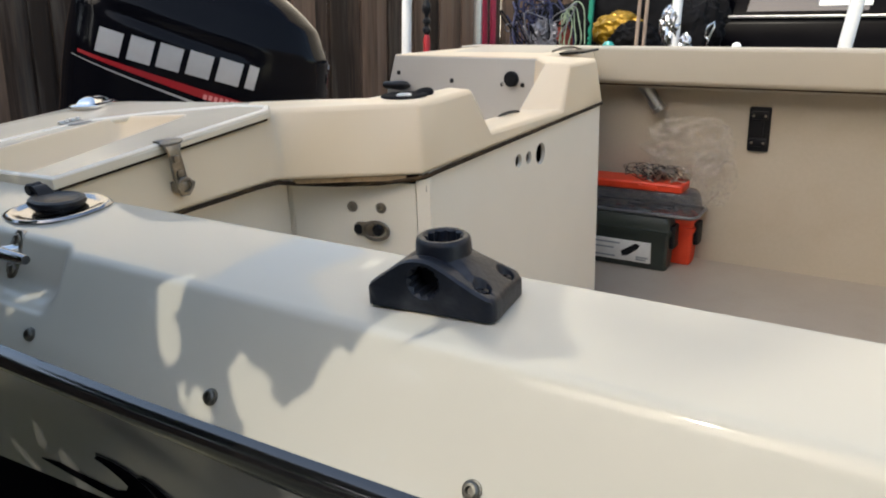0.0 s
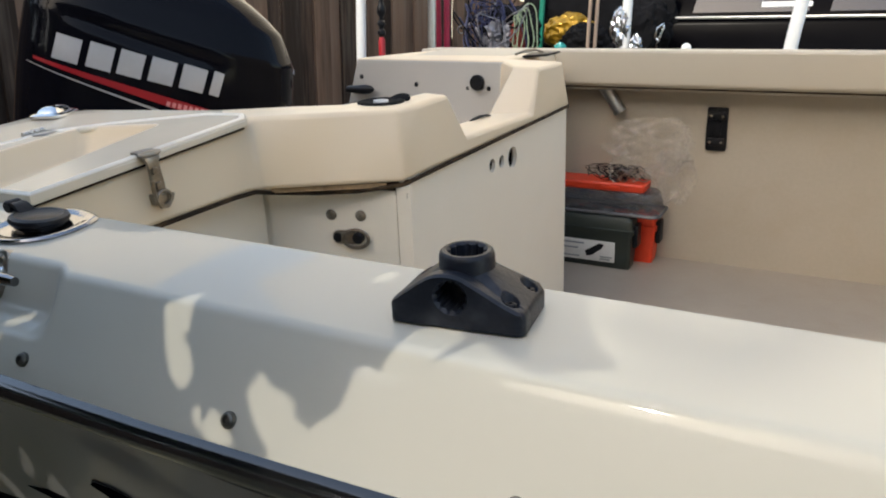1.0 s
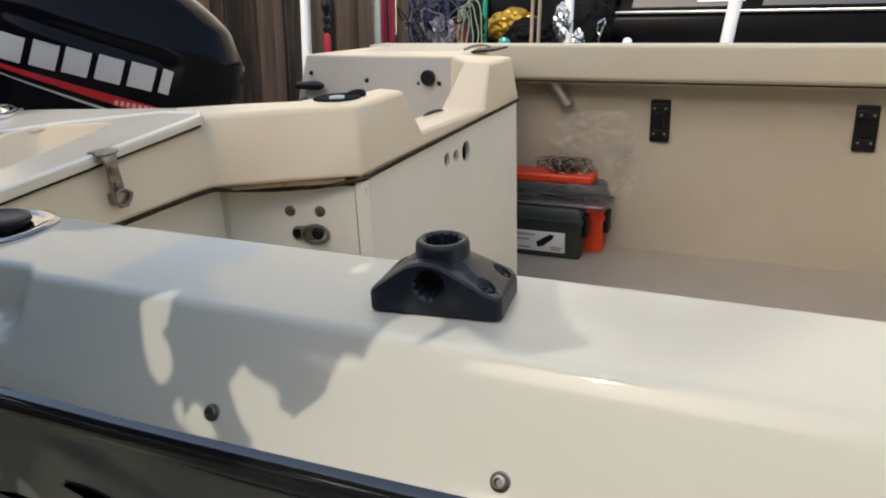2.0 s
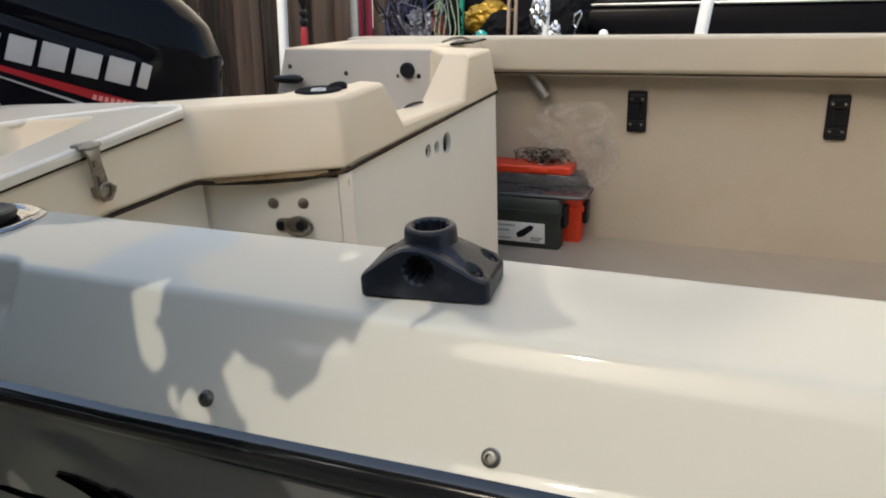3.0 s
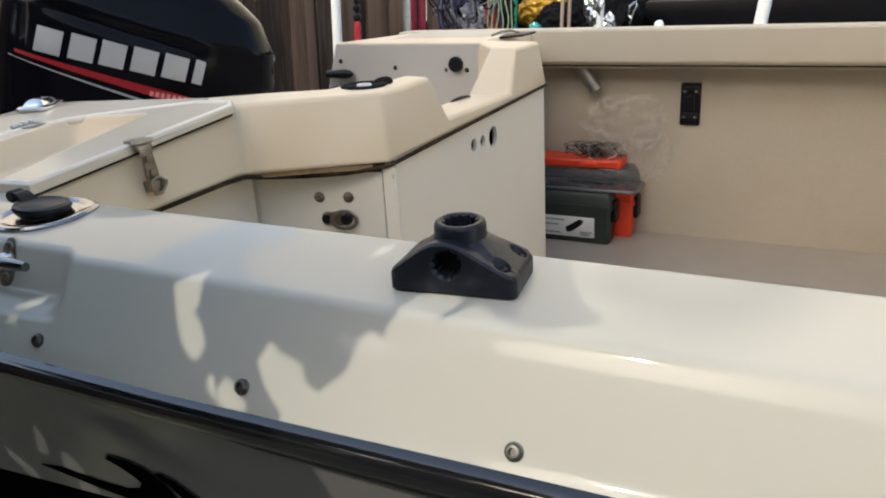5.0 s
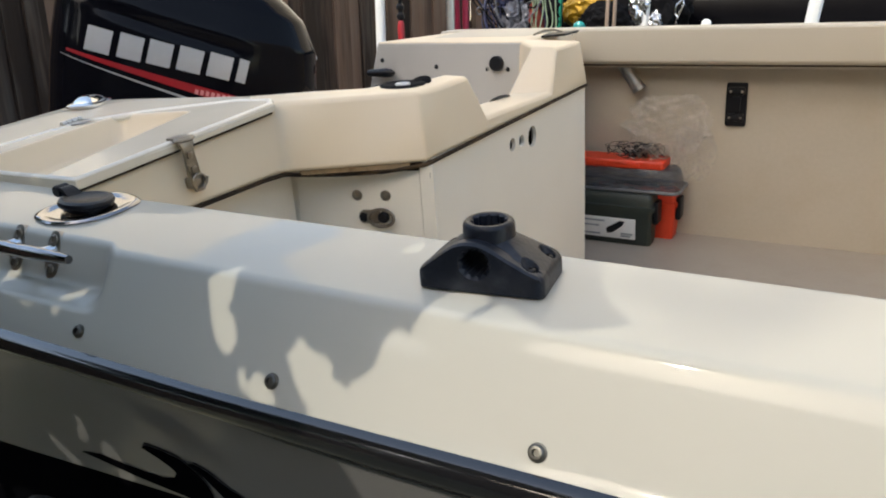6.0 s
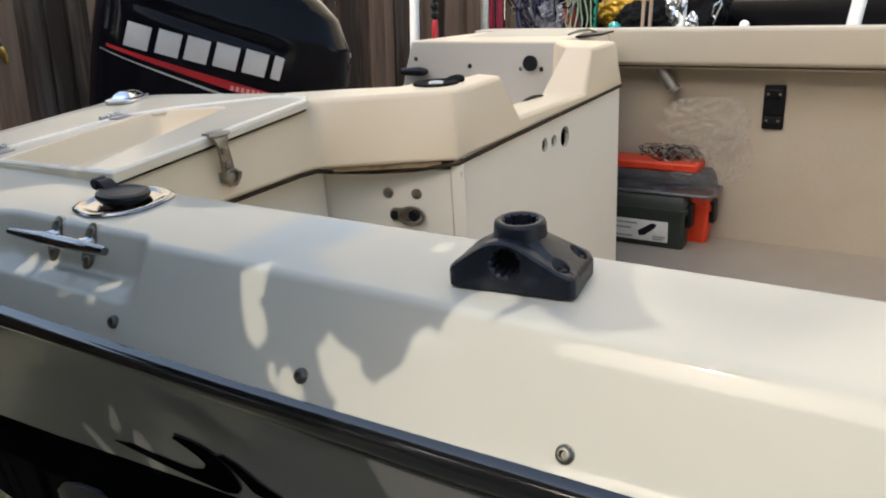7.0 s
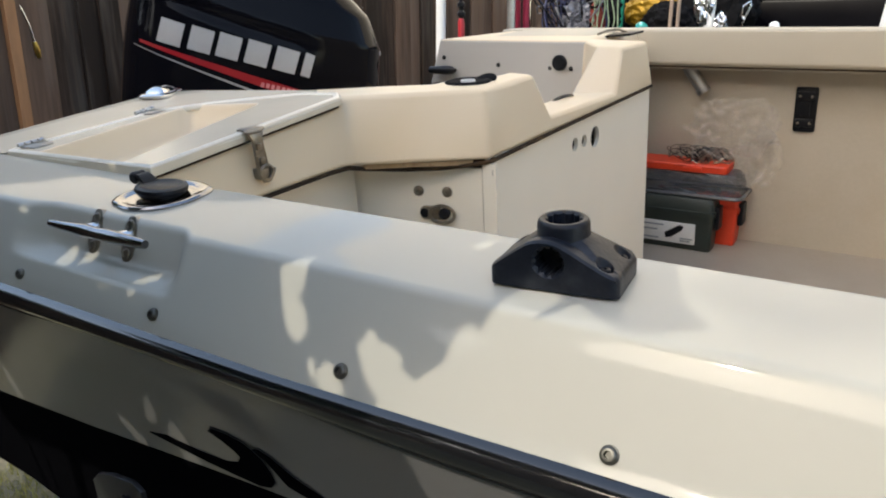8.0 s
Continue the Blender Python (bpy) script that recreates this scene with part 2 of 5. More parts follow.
def tube(bm, path, r, n=10, closed=False):
    """A round bar along points; r may be one radius or one for each point."""
    path = [Vector(p) for p in path]
    k = len(path)
    rad = r if isinstance(r, (list, tuple)) else [r] * k
    rings = []
    side = None
    for i, p in enumerate(path):
        if closed:
            d = (path[(i + 1) % k] - path[i - 1]).normalized()
        else:
            d = (path[min(i + 1, k - 1)] - path[max(i - 1, 0)]).normalized()
        if side is None:
            side = d.orthogonal().normalized()
        side = (side - d * side.dot(d)).normalized()
        up = d.cross(side)
        rings.append([bm.verts.new(p + (side * math.cos(2 * math.pi * j / n) + up * math.sin(2 * math.pi * j / n)) * rad[i]) for j in range(n)])
    pairs = list(zip(rings, rings[1:])) + ([(rings[-1], rings[0])] if closed else [])
    for a, b in pairs:
        for j in range(n):
            bm.faces.new((a[j], a[(j + 1) % n], b[(j + 1) % n], b[j]))
    if not closed:
        bm.faces.new(rings[0][::-1])
        bm.faces.new(rings[-1])
    return bm


def skin(bm, rows, closed=False, caps=False):
    """Join rows of points into a sheet."""
    vs = [[bm.verts.new(p) for p in row] for row in rows]
    for a, b in zip(vs, vs[1:]):
        k = len(a)
        for j in range(k if closed else k - 1):
            bm.faces.new((a[j], a[(j + 1) % k], b[(j + 1) % k], b[j]))
    if caps:
        bm.faces.new(vs[0][::-1])
        bm.faces.new(vs[-1])
    return vs


def rounded(pts, radii, n=5):
    """An open outline with its inner corners rounded; always the same number of points."""
    out = [Vector(pts[0])]
    for i in range(1, len(pts) - 1):
        p, a, b = Vector(pts[i]), Vector(pts[i - 1]), Vector(pts[i + 1])
        u, v = (a - p), (b - p)
        r = min(radii[i - 1], u.length * 0.45, v.length * 0.45)
        u, v = p + u.normalized() * r, p + v.normalized() * r
        for k in range(n + 1):
            t = k / n
            out.append(u * (1 - t) ** 2 + p * 2 * t * (1 - t) + v * t * t)
    out.append(Vector(pts[-1]))
    return out


def ease(a, b, x):
    t = max(0.0, min(1.0, (x - a) / (b - a)))
    return t * t * (3 - 2 * t)


# ---- ground ----
bm = bmesh.new()
ext = 60
skin(bm, [[(x, y, 0) for y in (-ext, -4, 0, 4, 8, ext)] for x in (-ext, -6, -3, 0, 3, ext)])
ground = tagged(part("ground", bm, GRASS), "dry patchy grass ground round the trailer", "ground", kind="structure")

# ---- boat ----
boat = thing("boat", "cream fibreglass fishing boat with black rub rail", "boat", BOAT)


def gunwale_section(x, recess):
    w = ease(-0.578, -0.612, x) * ease(-0.910, -0.835, x) if recess else 0.0
    up = 0.0 if recess else 0.013
    low = 1.362 + edge_rise(x)
    base = [(0.312, low), (0.3195, 1.374), (0.333, 1.3943), (0.345, 1.4125), (0.369, 1.4485 + up), (0.503, 1.4545 + up), (0.511, 1.366), (0.500, 1.354), (0.43, 1.354)]
    notch = [(0.312, low), (0.3195, 1.374), (0.333, 1.3943), (0.3615, 1.4010), (0.3815, 1.4492), (0.503, 1.4545), (0.511, 1.366), (0.500, 1.354), (0.43, 1.354)]
    pts = [(a[0] * (1 - w) + b[0] * w, a[1] * (1 - w) + b[1] * w) for a, b in zip(base, notch)]
    return rounded(pts, [0.006, 0.0050, 0.013, 0.0075, 0.010, 0.009, 0.004], 5)


def edge_rise(x):
    """How the gunwale's lower edge climbs over the rail towards the bow."""
    return float(np.interp(x, (-0.9, -0.45, -0.2, 0.05, 0.4), (-0.002, -0.0035, 0.0015, 0.0065, 0.009)))


def flare(x):
    return 0.05 * max(0.0, x - 0.7) ** 2


def gunwale(name, mirrored):
    bm = bmesh.new()
    xs = [-1.335, -1.2, -1.1, -1.0] + [-0.95 + 0.004 * i for i in range(104)] + [-0.5 + 0.25 * i for i in range(13)]
    rows = []
    for x in xs:
        sec = gunwale_section(x, not mirrored)
        rows.append([(x, (2 * MID - (p.x + flare(x))) if mirrored else p.x + flare(x), p.y) for p in sec])
    skin(bm, rows)
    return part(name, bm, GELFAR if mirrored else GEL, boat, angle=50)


gunwale("gunwale", False)
gunwale("gunwale", True)


def band(x):
    return float(np.interp(x, (-1.33, -1.12, -0.82, -0.69, -0.57, -0.495, 0.0, 2.7), (1.095, 1.1095, 1.1325, 1.1465, 1.1565, 1.164, 1.185, 1.235)))


def rake(z):
    """The stern's edge, which leans aft towards its top."""
    return -1.33 + 0.06 * (1.38 - z)


def keel_side(x):
    """The chine, which rises towards the stern."""
    return 0.72 + 0.21 * ease(-0.55, -1.15, x)


def hull_y(z):
    """The topside's flare, from its rail down to the chine."""
    zs = (0.72, 1.0, 1.185, 1.22, 1.28, 1.338, 1.37)
    ys = (0.398, 0.385, 0.362, 0.353, 0.336, 0.322, 0.320)
    return float(np.interp(z, zs, ys))


def hull_side(mirrored):
    def sheet(heights, mat, name, label):
        bm = bmesh.new()
        rows = []
        for i in range(27):
            row = []
            for h in heights:
                x0 = -1.32 + 0.15 * i
                z = h if h else band(x0)
                if h == 0.72:
                    z = keel_side(x0)
                x = max(x0, rake(z)) if i else rake(z)
                y = hull_y(z) + flare(x)
                row.append((x, 2 * MID - y if mirrored else y, z))
            rows.append(row)
        skin(bm, rows)
        part(name, bm, mat, boat, label)
    sheet((1.366, 1.338, 1.30, 1.26, 1.22, 0), HULL, "hull_side", "glossy grey gelcoat topside")
    sheet((0, 1.1, 1.03, 0.97, 0.72), HULLBLACK, "hull_band", "glossy black lower hull side")
    bm = bmesh.new()
    rows = []
    for x in [-1.235 + 0.15 * i for i in range(26)]:
        z = keel_side(x)
        y0 = hull_y(z)
        sec = rounded([(y0, z), (y0 + 0.06, z - 0.03), (1.0, 0.56 + 0.4 * (z - 0.72)), (MID, 0.46)], [0.03, 0.1], 3)
        rows.append([(x, 2 * MID - (p.x + flare(x)) if mirrored else p.x + flare(x), p.y) for p in sec])
    skin(bm, rows)
    part("hull_bottom", bm, HULLBLACK, boat)


hull_side(False)
hull_side(True)


def rub_rail(mirrored):
    bm = bmesh.new()
    rows = []
    for x in [-1.33 + 0.1 * i for i in range(41)]:
        sec = [(0.320, 1.3290), (0.3100, 1.3292), (0.3085, 1.3305), (0.3085, 1.3322), (0.3105, 1.3340), (0.3105, 1.3358), (0.3050, 1.3368), (0.3024, 1.3392), (0.3000, 1.3428), (0.2992, 1.3480), (0.2998, 1.3530), (0.3015, 1.3572), (0.3045, 1.3602), (0.3085, 1.3621), (0.3130, 1.3634), (0.318, 1.3648)]
        rise = 0.0 if mirrored else edge_rise(x)
        lift = 0.0 if mirrored else float(np.interp(x, (-0.9, -0.7, -0.48, -0.38, -0.3), (0, 0.006, 0.006, 0.003, 0)))
        rows.append([(x, 2 * MID - (y + flare(x)) if mirrored else y + flare(x) + (0.6 * lift if 0.306 < y < 0.318 and z < 1.336 else 0.0), z + rise + lift * (1 - ease(1.334, 1.352, z))) for y, z in sec])
    skin(bm, rows)
    part("rub_rail", bm, RUBBER, boat, "glossy black rubber rub rail")


rub_rail(False)
rub_rail(True)

# transom and liner
bm = bmesh.new()
rows = []
for z in (1.35, 1.3, 1.22, 1.185, 1.0, 0.93):
    y = hull_y(z)
    rows.append([(rake(z), y, z), (rake(z), 2 * MID - y, z)])
rows.append([(rake(0.46), MID - 0.01, 0.46), (rake(0.46), MID + 0.01, 0.46)])
skin(bm, rows)
part("transom", bm, HULL, boat)

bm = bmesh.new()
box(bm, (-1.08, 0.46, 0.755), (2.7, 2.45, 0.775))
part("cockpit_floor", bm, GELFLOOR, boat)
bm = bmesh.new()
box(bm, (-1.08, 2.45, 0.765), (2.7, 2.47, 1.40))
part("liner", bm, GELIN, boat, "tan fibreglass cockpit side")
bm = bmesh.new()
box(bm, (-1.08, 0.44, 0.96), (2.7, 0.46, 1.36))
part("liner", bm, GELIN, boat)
# unseen wall added as a reflector that warms the stern faces
bm = bmesh.new()
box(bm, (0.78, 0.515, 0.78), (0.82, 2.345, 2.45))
part("bounce_wall", bm, GELSTERN, boat, "unseen cream wall added to bounce light onto the stern")

bm = bmesh.new()
box(bm, (-0.9, 2.362, 1.3455), (2.3, 2.374, 1.3515), 0.0015)
part("coaming_trim", bm, GELIN, boat)
# dark strip put in for the shade line under the coaming
bm = bmesh.new()
box(bm, (-0.9, 2.356, 1.3520), (2.3, 2.366, 1.3565))
part("gap_shade_strip", bm, SEAL, boat)
# stern deck round the splash well: front edge, well edge and height, station by station
DECK = [
    ((-0.830, 0.500), (-0.862, 0.500), 1.4505, (-0.815, 0.500)),
    ((-0.832, 0.872), (-0.862, 0.874), 1.4785, (-0.815, 0.872)),
    ((-0.836, 0.908), (-0.945, 0.962), 1.4925, (-0.805, 0.890)),
    ((-0.735, 0.981), (-0.845, 1.030), 1.4920, (-0.706, 0.954)),
    ((-0.632, 1.052), (-0.768, 1.072), 1.4915, (-0.607, 1.018)),
    ((-0.630, 1.120), (-0.754, 1.132), 1.4915, (-0.606, 1.100)),
    ((-0.629, 1.175), (-0.694, 1.192), 1.4925, (-0.605, 1.170)),
    ((-0.628, 1.220), (-0.686, 1.236), 1.4935, (-0.605, 1.218)),
    ((-0.612, 1.264), (-0.700, 1.276), 1.408, (-0.605, 1.262)),
    ((-0.612, 1.605), (-0.705, 1.562), 1.398, (-0.605, 1.605)),
    ((-0.620, 1.662), (-0.692, 1.677), 1.494, (-0.605, 1.658)),
    ((-0.624, 1.836), (-0.790, 1.835), 1.488, (-0.607, 1.842)),
    ((-0.842, 1.975), (-1.327, 1.943), 1.478, (-0.815, 1.975)),
    ((-0.842, 2.36), (-1.300, 2.380), 1.462, (-0.815, 2.36)),
]
bm = bmesh.new()
rows = []
for (fx, fy), (wx, wy), z, (sx, sy) in DECK:
    d = Vector((sx - wx, sy - wy)).normalized()
    low = (sx - 0.02 * d.x, sy - 0.02 * d.y, 1.376)
    rows.append([low, (sx, sy, 1.376), (fx, fy, z), (wx, wy, z), (wx - (0.075 if wx < -1.32 else 0.015) * d.x, wy - 0.015 * d.y, 1.25)])
skin(bm, rows)
# far well wall gets the grey copy, painted-in shade picked by facing
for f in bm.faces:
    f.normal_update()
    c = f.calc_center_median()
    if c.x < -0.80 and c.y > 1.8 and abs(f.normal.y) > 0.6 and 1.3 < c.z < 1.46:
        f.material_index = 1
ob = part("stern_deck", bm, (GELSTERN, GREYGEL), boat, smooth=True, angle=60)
bevelled(ob, 0.012, 3, 25)
bm = bmesh.new()


def deck_z(y):
    return 1.4555 + 0.047 * (y - 0.5)


REAR = [(0.497, -1.189, -1.345), (0.58, -1.189, -1.352), (0.69, -1.189, -1.361), (0.80, -1.183, -1.368), (0.875, -1.10, -1.372), (0.935, -0.93, -1.345), (0.958, -0.93, -1.305), (0.985, -0.93, -1.18), (1.010, -0.93, -1.05), (1.030, -0.925, -0.96)]
rows = [[(-1.362 if y < 0.94 else xa, y, 1.38), (xa, y, deck_z(y) - 0.012), (xa + 0.003, y, deck_z(y) - 0.004), (xa + 0.010, y, deck_z(y))] + [(xa + 0.01 + (xf - xa - 0.01) * k / 6, y, deck_z(y)) for k in range(1, 7)] for y, xf, xa in REAR]
rows.append([(x, y + 0.012, z - 0.03) for x, y, z in rows[-1]])
skin(bm, rows)
part("rear_deck", bm, GELDECK, boat, angle=50)
bm = bmesh.new()
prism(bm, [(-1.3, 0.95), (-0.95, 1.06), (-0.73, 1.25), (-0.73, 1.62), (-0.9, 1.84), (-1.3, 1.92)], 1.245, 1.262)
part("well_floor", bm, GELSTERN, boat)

# seal under the coaming and the panels below it
bm = bmesh.new()
tube(bm, [(-0.817, 0.50, 1.374), (-0.817, 0.84, 1.375), (-0.815, 0.885, 1.373), (-0.795, 0.915, 1.366), (-0.74, 0.953, 1.361), (-0.68, 0.984, 1.362), (-0.63, 1.008, 1.368), (-0.609, 1.024, 1.371), (-0.606, 1.06, 1.373), (-0.606, 1.3, 1.375), (-0.606, 1.6, 1.377), (-0.606, 1.83, 1.378), (-0.615, 1.85, 1.378)], 0.0038, 8)
part("seal", bm, SEAL, boat, "black rubber seal under the coaming")
bm = bmesh.new()
prism(bm, [(-0.80, 0.905), (-0.75, 0.938), (-0.69, 0.972), (-0.635, 1.006), (-0.65, 1.03), (-0.82, 0.93)], 1.367, 1.3755)
part("core_strip", bm, RAWWOOD, boat, "stained raw plywood edge under the coaming")
bm = bmesh.new()
prism(bm, [(-0.885, 0.46), (-0.863, 0.46), (-0.863, 0.953), (-0.885, 0.953)], 0.775, 1.378)
part("front_panel", bm, PANEL, boat)


def panel_with_holes(w, h, t, holes, n=24):
    """A board in x, z with round holes, its front at y = 0 and its back at y = t."""
    bm = bmesh.new()
    sides = []
    for y in (0, t):
        loops = [[(0, 0), (w, 0), (w, h), (0, h)]]
        loops += [[(cx + r * math.cos(2 * math.pi * i / n), cz + r * math.sin(2 * math.pi * i / n)) for i in range(n)] for cx, cz, r in holes]
        rings, edges = [], []
        for loop in loops:
            vs = [bm.verts.new((x, y, z)) for x, z in loop]
            edges += [bm.edges.new((vs[i], vs[(i + 1) % len(vs)])) for i in range(len(vs))]
            rings.append(vs)
        bmesh.ops.triangle_fill(bm, use_beauty=True, use_dissolve=False, edges=edges)
        sides.append(rings)
    for a, b in zip(*sides):
        k = len(a)
        for i in range(k):
            bm.faces.new((a[i], a[(i + 1) % k], b[(i + 1) % k], b[i]))
    return bm


# forward face of the stern box, with three round vents
LEVEL = Matrix(((0, 1, 0, -0.612), (1, 0, 0, 1.024), (0, 0, 1, 0.775), (0, 0, 0, 1)))
bm = panel_with_holes(0.81, 0.603, -0.008, [(0.463, 0.543, 0.0235), (0.405, 0.546, 0.0135), (0.357, 0.548, 0.0145)])
bmesh.ops.transform(bm, matrix=LEVEL, verts=bm.verts)
part("bulkhead_panel", bm, PANEL, boat, "off-white panel with three round vent holes", smooth=True, angle=25)
# black sheet stands in for the shaded interior behind the holes
bm = bmesh.new()
prism(bm, [(-0.652, 1.33), (-0.646, 1.33), (-0.646, 1.56), (-0.652, 1.56)], 1.2, 1.37)
part("hole_dark_sheet", bm, BLACKCLOTH, boat)
# offset black disc paints the crescent of shade in one hole
bm = bmesh.new()
lathe(bm, [(0.019, 0), (0.019, 0.004)], Matrix.Translation((-0.652, 1.503, 1.314)) @ pose(0, 0, 0, 0, 90, 0), 20)
part("hole_dark_disc", bm, BLACK, boat)

# corner door with its catch
A, B = Vector((-0.868, 0.958, 0)), Vector((-0.616, 1.0215, 0))
ALONG = (B - A).normalized()
DOOR = Matrix.Translation((A.x, A.y, 0)) @ Matrix.Rotation(math.atan2(ALONG.y, ALONG.x), 4, "Z")
LEN = (B - A).length
bm = bmesh.new()
prism(bm, [(0.0105, 0), (LEN - 0.0100, 0), (LEN - 0.0100, 0.014), (0.0105, 0.014)], 0.80, 1.358, DOOR)
door = part("door", bm, PANEL, boat, "off-white corner locker door with steel catch")
bm = bmesh.new()
prism(bm, [(-0.02, 0.004), (LEN + 0.01, 0.004), (LEN + 0.01, 0.016), (-0.02, 0.016)], 0.775, 1.376, DOOR)
part("door_frame", bm, SEAL, boat)
bm = bmesh.new()
prism(bm, [(-0.02, 0.001), (0.0075, 0.001), (0.0095, 0.001), (0.0095, 0.012), (-0.02, 0.012)], 0.775, 1.372, DOOR)
part("door_jamb", bm, PANEL, boat)
bm = bmesh.new()
prism(bm, [(LEN - 0.0082, -0.001), (LEN + 0.016, -0.001), (LEN + 0.016, 0.012), (LEN - 0.0082, 0.012)], 0.775, 1.367, DOOR)
part("door_jamb", bm, PANEL, boat)
FACE = Matrix(((1, 0, 0, 0), (0, 0, -1, 0), (0, 1, 0, 0), (0, 0, 0, 1)))


def screw(parent, m, r=0.007, mat=None, name="screw"):
    bm = bmesh.new()
    lathe(bm, [(r * 1.25, -0.001), (r * 1.25, 0.001), (r, 0.0015), (r * 0.92, 0.0032), (r * 0.6, 0.0045), (r * 0.42, 0.0047), (r * 0.36, 0.0022)], m, 18)
    return part(name, bm, mat or STEEL, parent)


for sx in (0.1285, 0.1835):
    screw(door, DOOR @ Matrix.Translation((sx, 0, 1.312)) @ FACE, 0.008)
bm = bmesh.new()
prism(bm, [(x * 0.030 + 0.1605, y * 0.014 + 1.272) for x, y in ((-1, -0.5), (-0.8, -0.9), (0.3, -0.9), (0.3, 0.9), (-0.8, 0.9), (-1, 0.5))], 0, 0.005, DOOR @ FACE, 0.0015)
catch = part("catch", bm, STEEL, door, "tarnished steel turn catch")
bm = bmesh.new()
tube(bm, [DOOR @ FACE @ Vector((0.1735 + 0.024 * math.cos(a), 1.271 + 0.0165 * math.sin(a), 0.007)) for a in [2 * math.pi * i / 24 for i in range(24)]], 0.0032, 8, True)
part("ring", bm, STEEL, catch)
bm = bmesh.new()
lathe(bm, [(0.0105, 0), (0.0105, 0.008), (0.008, 0.011), (0.003, 0.011)], DOOR @ Matrix.Translation((0.1775, 0, 1.272)) @ FACE, 20)
part("hub", bm, BLACK, catch)
bm = bmesh.new()
lathe(bm, [(0.009, 0), (0.009, 0.006), (0.006, 0.008)], DOOR @ Matrix.Translation((0.1395, 0, 1.272)) @ FACE, 20)
part("stud", bm, BLACK, catch)
bm = bmesh.new()
box(bm, (-0.613, 1.023, 1.345), (-0.6045, 1.031, 1.357), 0.001)
part("hinge_pin", bm, STEEL, boat)

# lid of the near stern locker, with its sunken tray
bm = bmesh.new()
OUT = [(-0.818, 0.499), (-0.820, 0.890), (-0.850, 0.918), (-0.93, 0.925), (-1.10, 0.855), (-1.17, 0.80), (-1.184, 0.74), (-1.184, 0.499)]
INN = [(-0.893, 0.511), (-0.968, 0.835), (-0.978, 0.848), (-0.992, 0.850), (-1.125, 0.832), (-1.140, 0.822), (-1.143, 0.800), (-1.112, 0.511)]
LOW = [(-0.905, 0.522), (-0.975, 0.815), (-0.985, 0.828), (-0.998, 0.830), (-1.105, 0.812), (-1.120, 0.802), (-1.122, 0.78), (-1.098, 0.522)]


def lid_z(x, y):
    return 1.4556 + 0.047 * (y - 0.5) + (0.0236 + 0.074 * (y - 0.5)) * (x + 1.18)


rows = [[(x, y, lid_z(x, y) - 0.0100) for x, y in OUT], [(x, y, lid_z(x, y) + 0.003) for x, y in OUT], [(x, y, lid_z(x, y) + 0.003) for x, y in INN]]
skin(bm, rows, closed=True)
lid = part("locker_lid", bm, GELDECK, boat, "cream fibreglass lid round a sunken tray, sky tint in its colour", angle=60)
bevelled(lid, 0.0068, 4, 25)
bm = bmesh.new()
ring = [(-0.8235, 0.505), (-0.8250, 0.70), (-0.8262, 0.886), (-0.852, 0.9125), (-0.93, 0.9190), (-1.098, 0.849), (-1.165, 0.796), (-1.178, 0.74), (-1.178, 0.62), (-1.178, 0.505), (-1.0, 0.505)]
tube(bm, [(x, y, lid_z(x, y) - 0.0008) for x, y in ring], 0.0066, 10, True)
part("rim", bm, LIP, lid, "white rounded rim")
bm = bmesh.new()
rows = []
for k, dz in ((0.0, 0.003), (0.05, 0.0027), (0.12, 0.0015), (0.19, -0.001), (0.26, -0.006)):
    rows.append([(a + (c - a) * k, b + (d - b) * k, lid_z(a, b) + dz) for (a, b), (c, d) in zip(INN, LOW)])
rows += [[(x, y, lid_z(x, y) - 0.040) for x, y in LOW], [(x * 0.97 - 0.03, y * 0.97 + 0.02, lid_z(x, y) - 0.044) for x, y in LOW]]
vs = skin(bm, rows, closed=True)
bm.faces.new(vs[-1])
# tray takes the copy with bounce light in its colour
part("tray", bm, GELSTERN, lid, "cream sunken tray coloured as if by bounce light", angle=60)
# dark strip that stands in for the shadow gap under the lid
bm = bmesh.new()
skin(bm, [[(x, 0.50, z) for x, z in ((-0.824, 1.4490), (-0.824, 1.4560), (-0.84, 1.4560))], [(x, 0.886, z) for x, z in ((-0.824, 1.4775), (-0.824, 1.4845), (-0.84, 1.4845))]])
part("gap_shade_strip", bm, SEAL, lid)


def hinge(x, y, turn):
    z = lid_z(x, y) + 0.0028
    m = Matrix.Translation((x, y, z)) @ Matrix.Rotation(turn, 4, "Z") @ Matrix.Rotation(0.045, 4, "X")
    bm = bmesh.new()
    prism(bm, [(-0.024, -0.017), (-0.02, -0.022), (0.016, -0.016), (0.02, 0), (0.016, 0.016), (-0.02, 0.022), (-0.024, 0.017)], 0, 0.0025, m, 0.0008)
    h = part("lid_hinge", bm, STEEL, lid, "tarnished steel strap hinge")
    for k in range(4):
        bm = bmesh.new()
        lathe(bm, [(0.0035, 0), (0.0045, 0.001), (0.0045, 0.009), (0.0035, 0.010)], m @ Matrix.Translation((-0.022, -0.022 + 0.0112 * k, 0.003)) @ pose(0, 0, 0, -90, 0, 0), 12)
        part("knuckle", bm, SATIN, h)


hinge(-1.160, 0.540, 0.0)
hinge(-1.172, 0.768, 0.1)

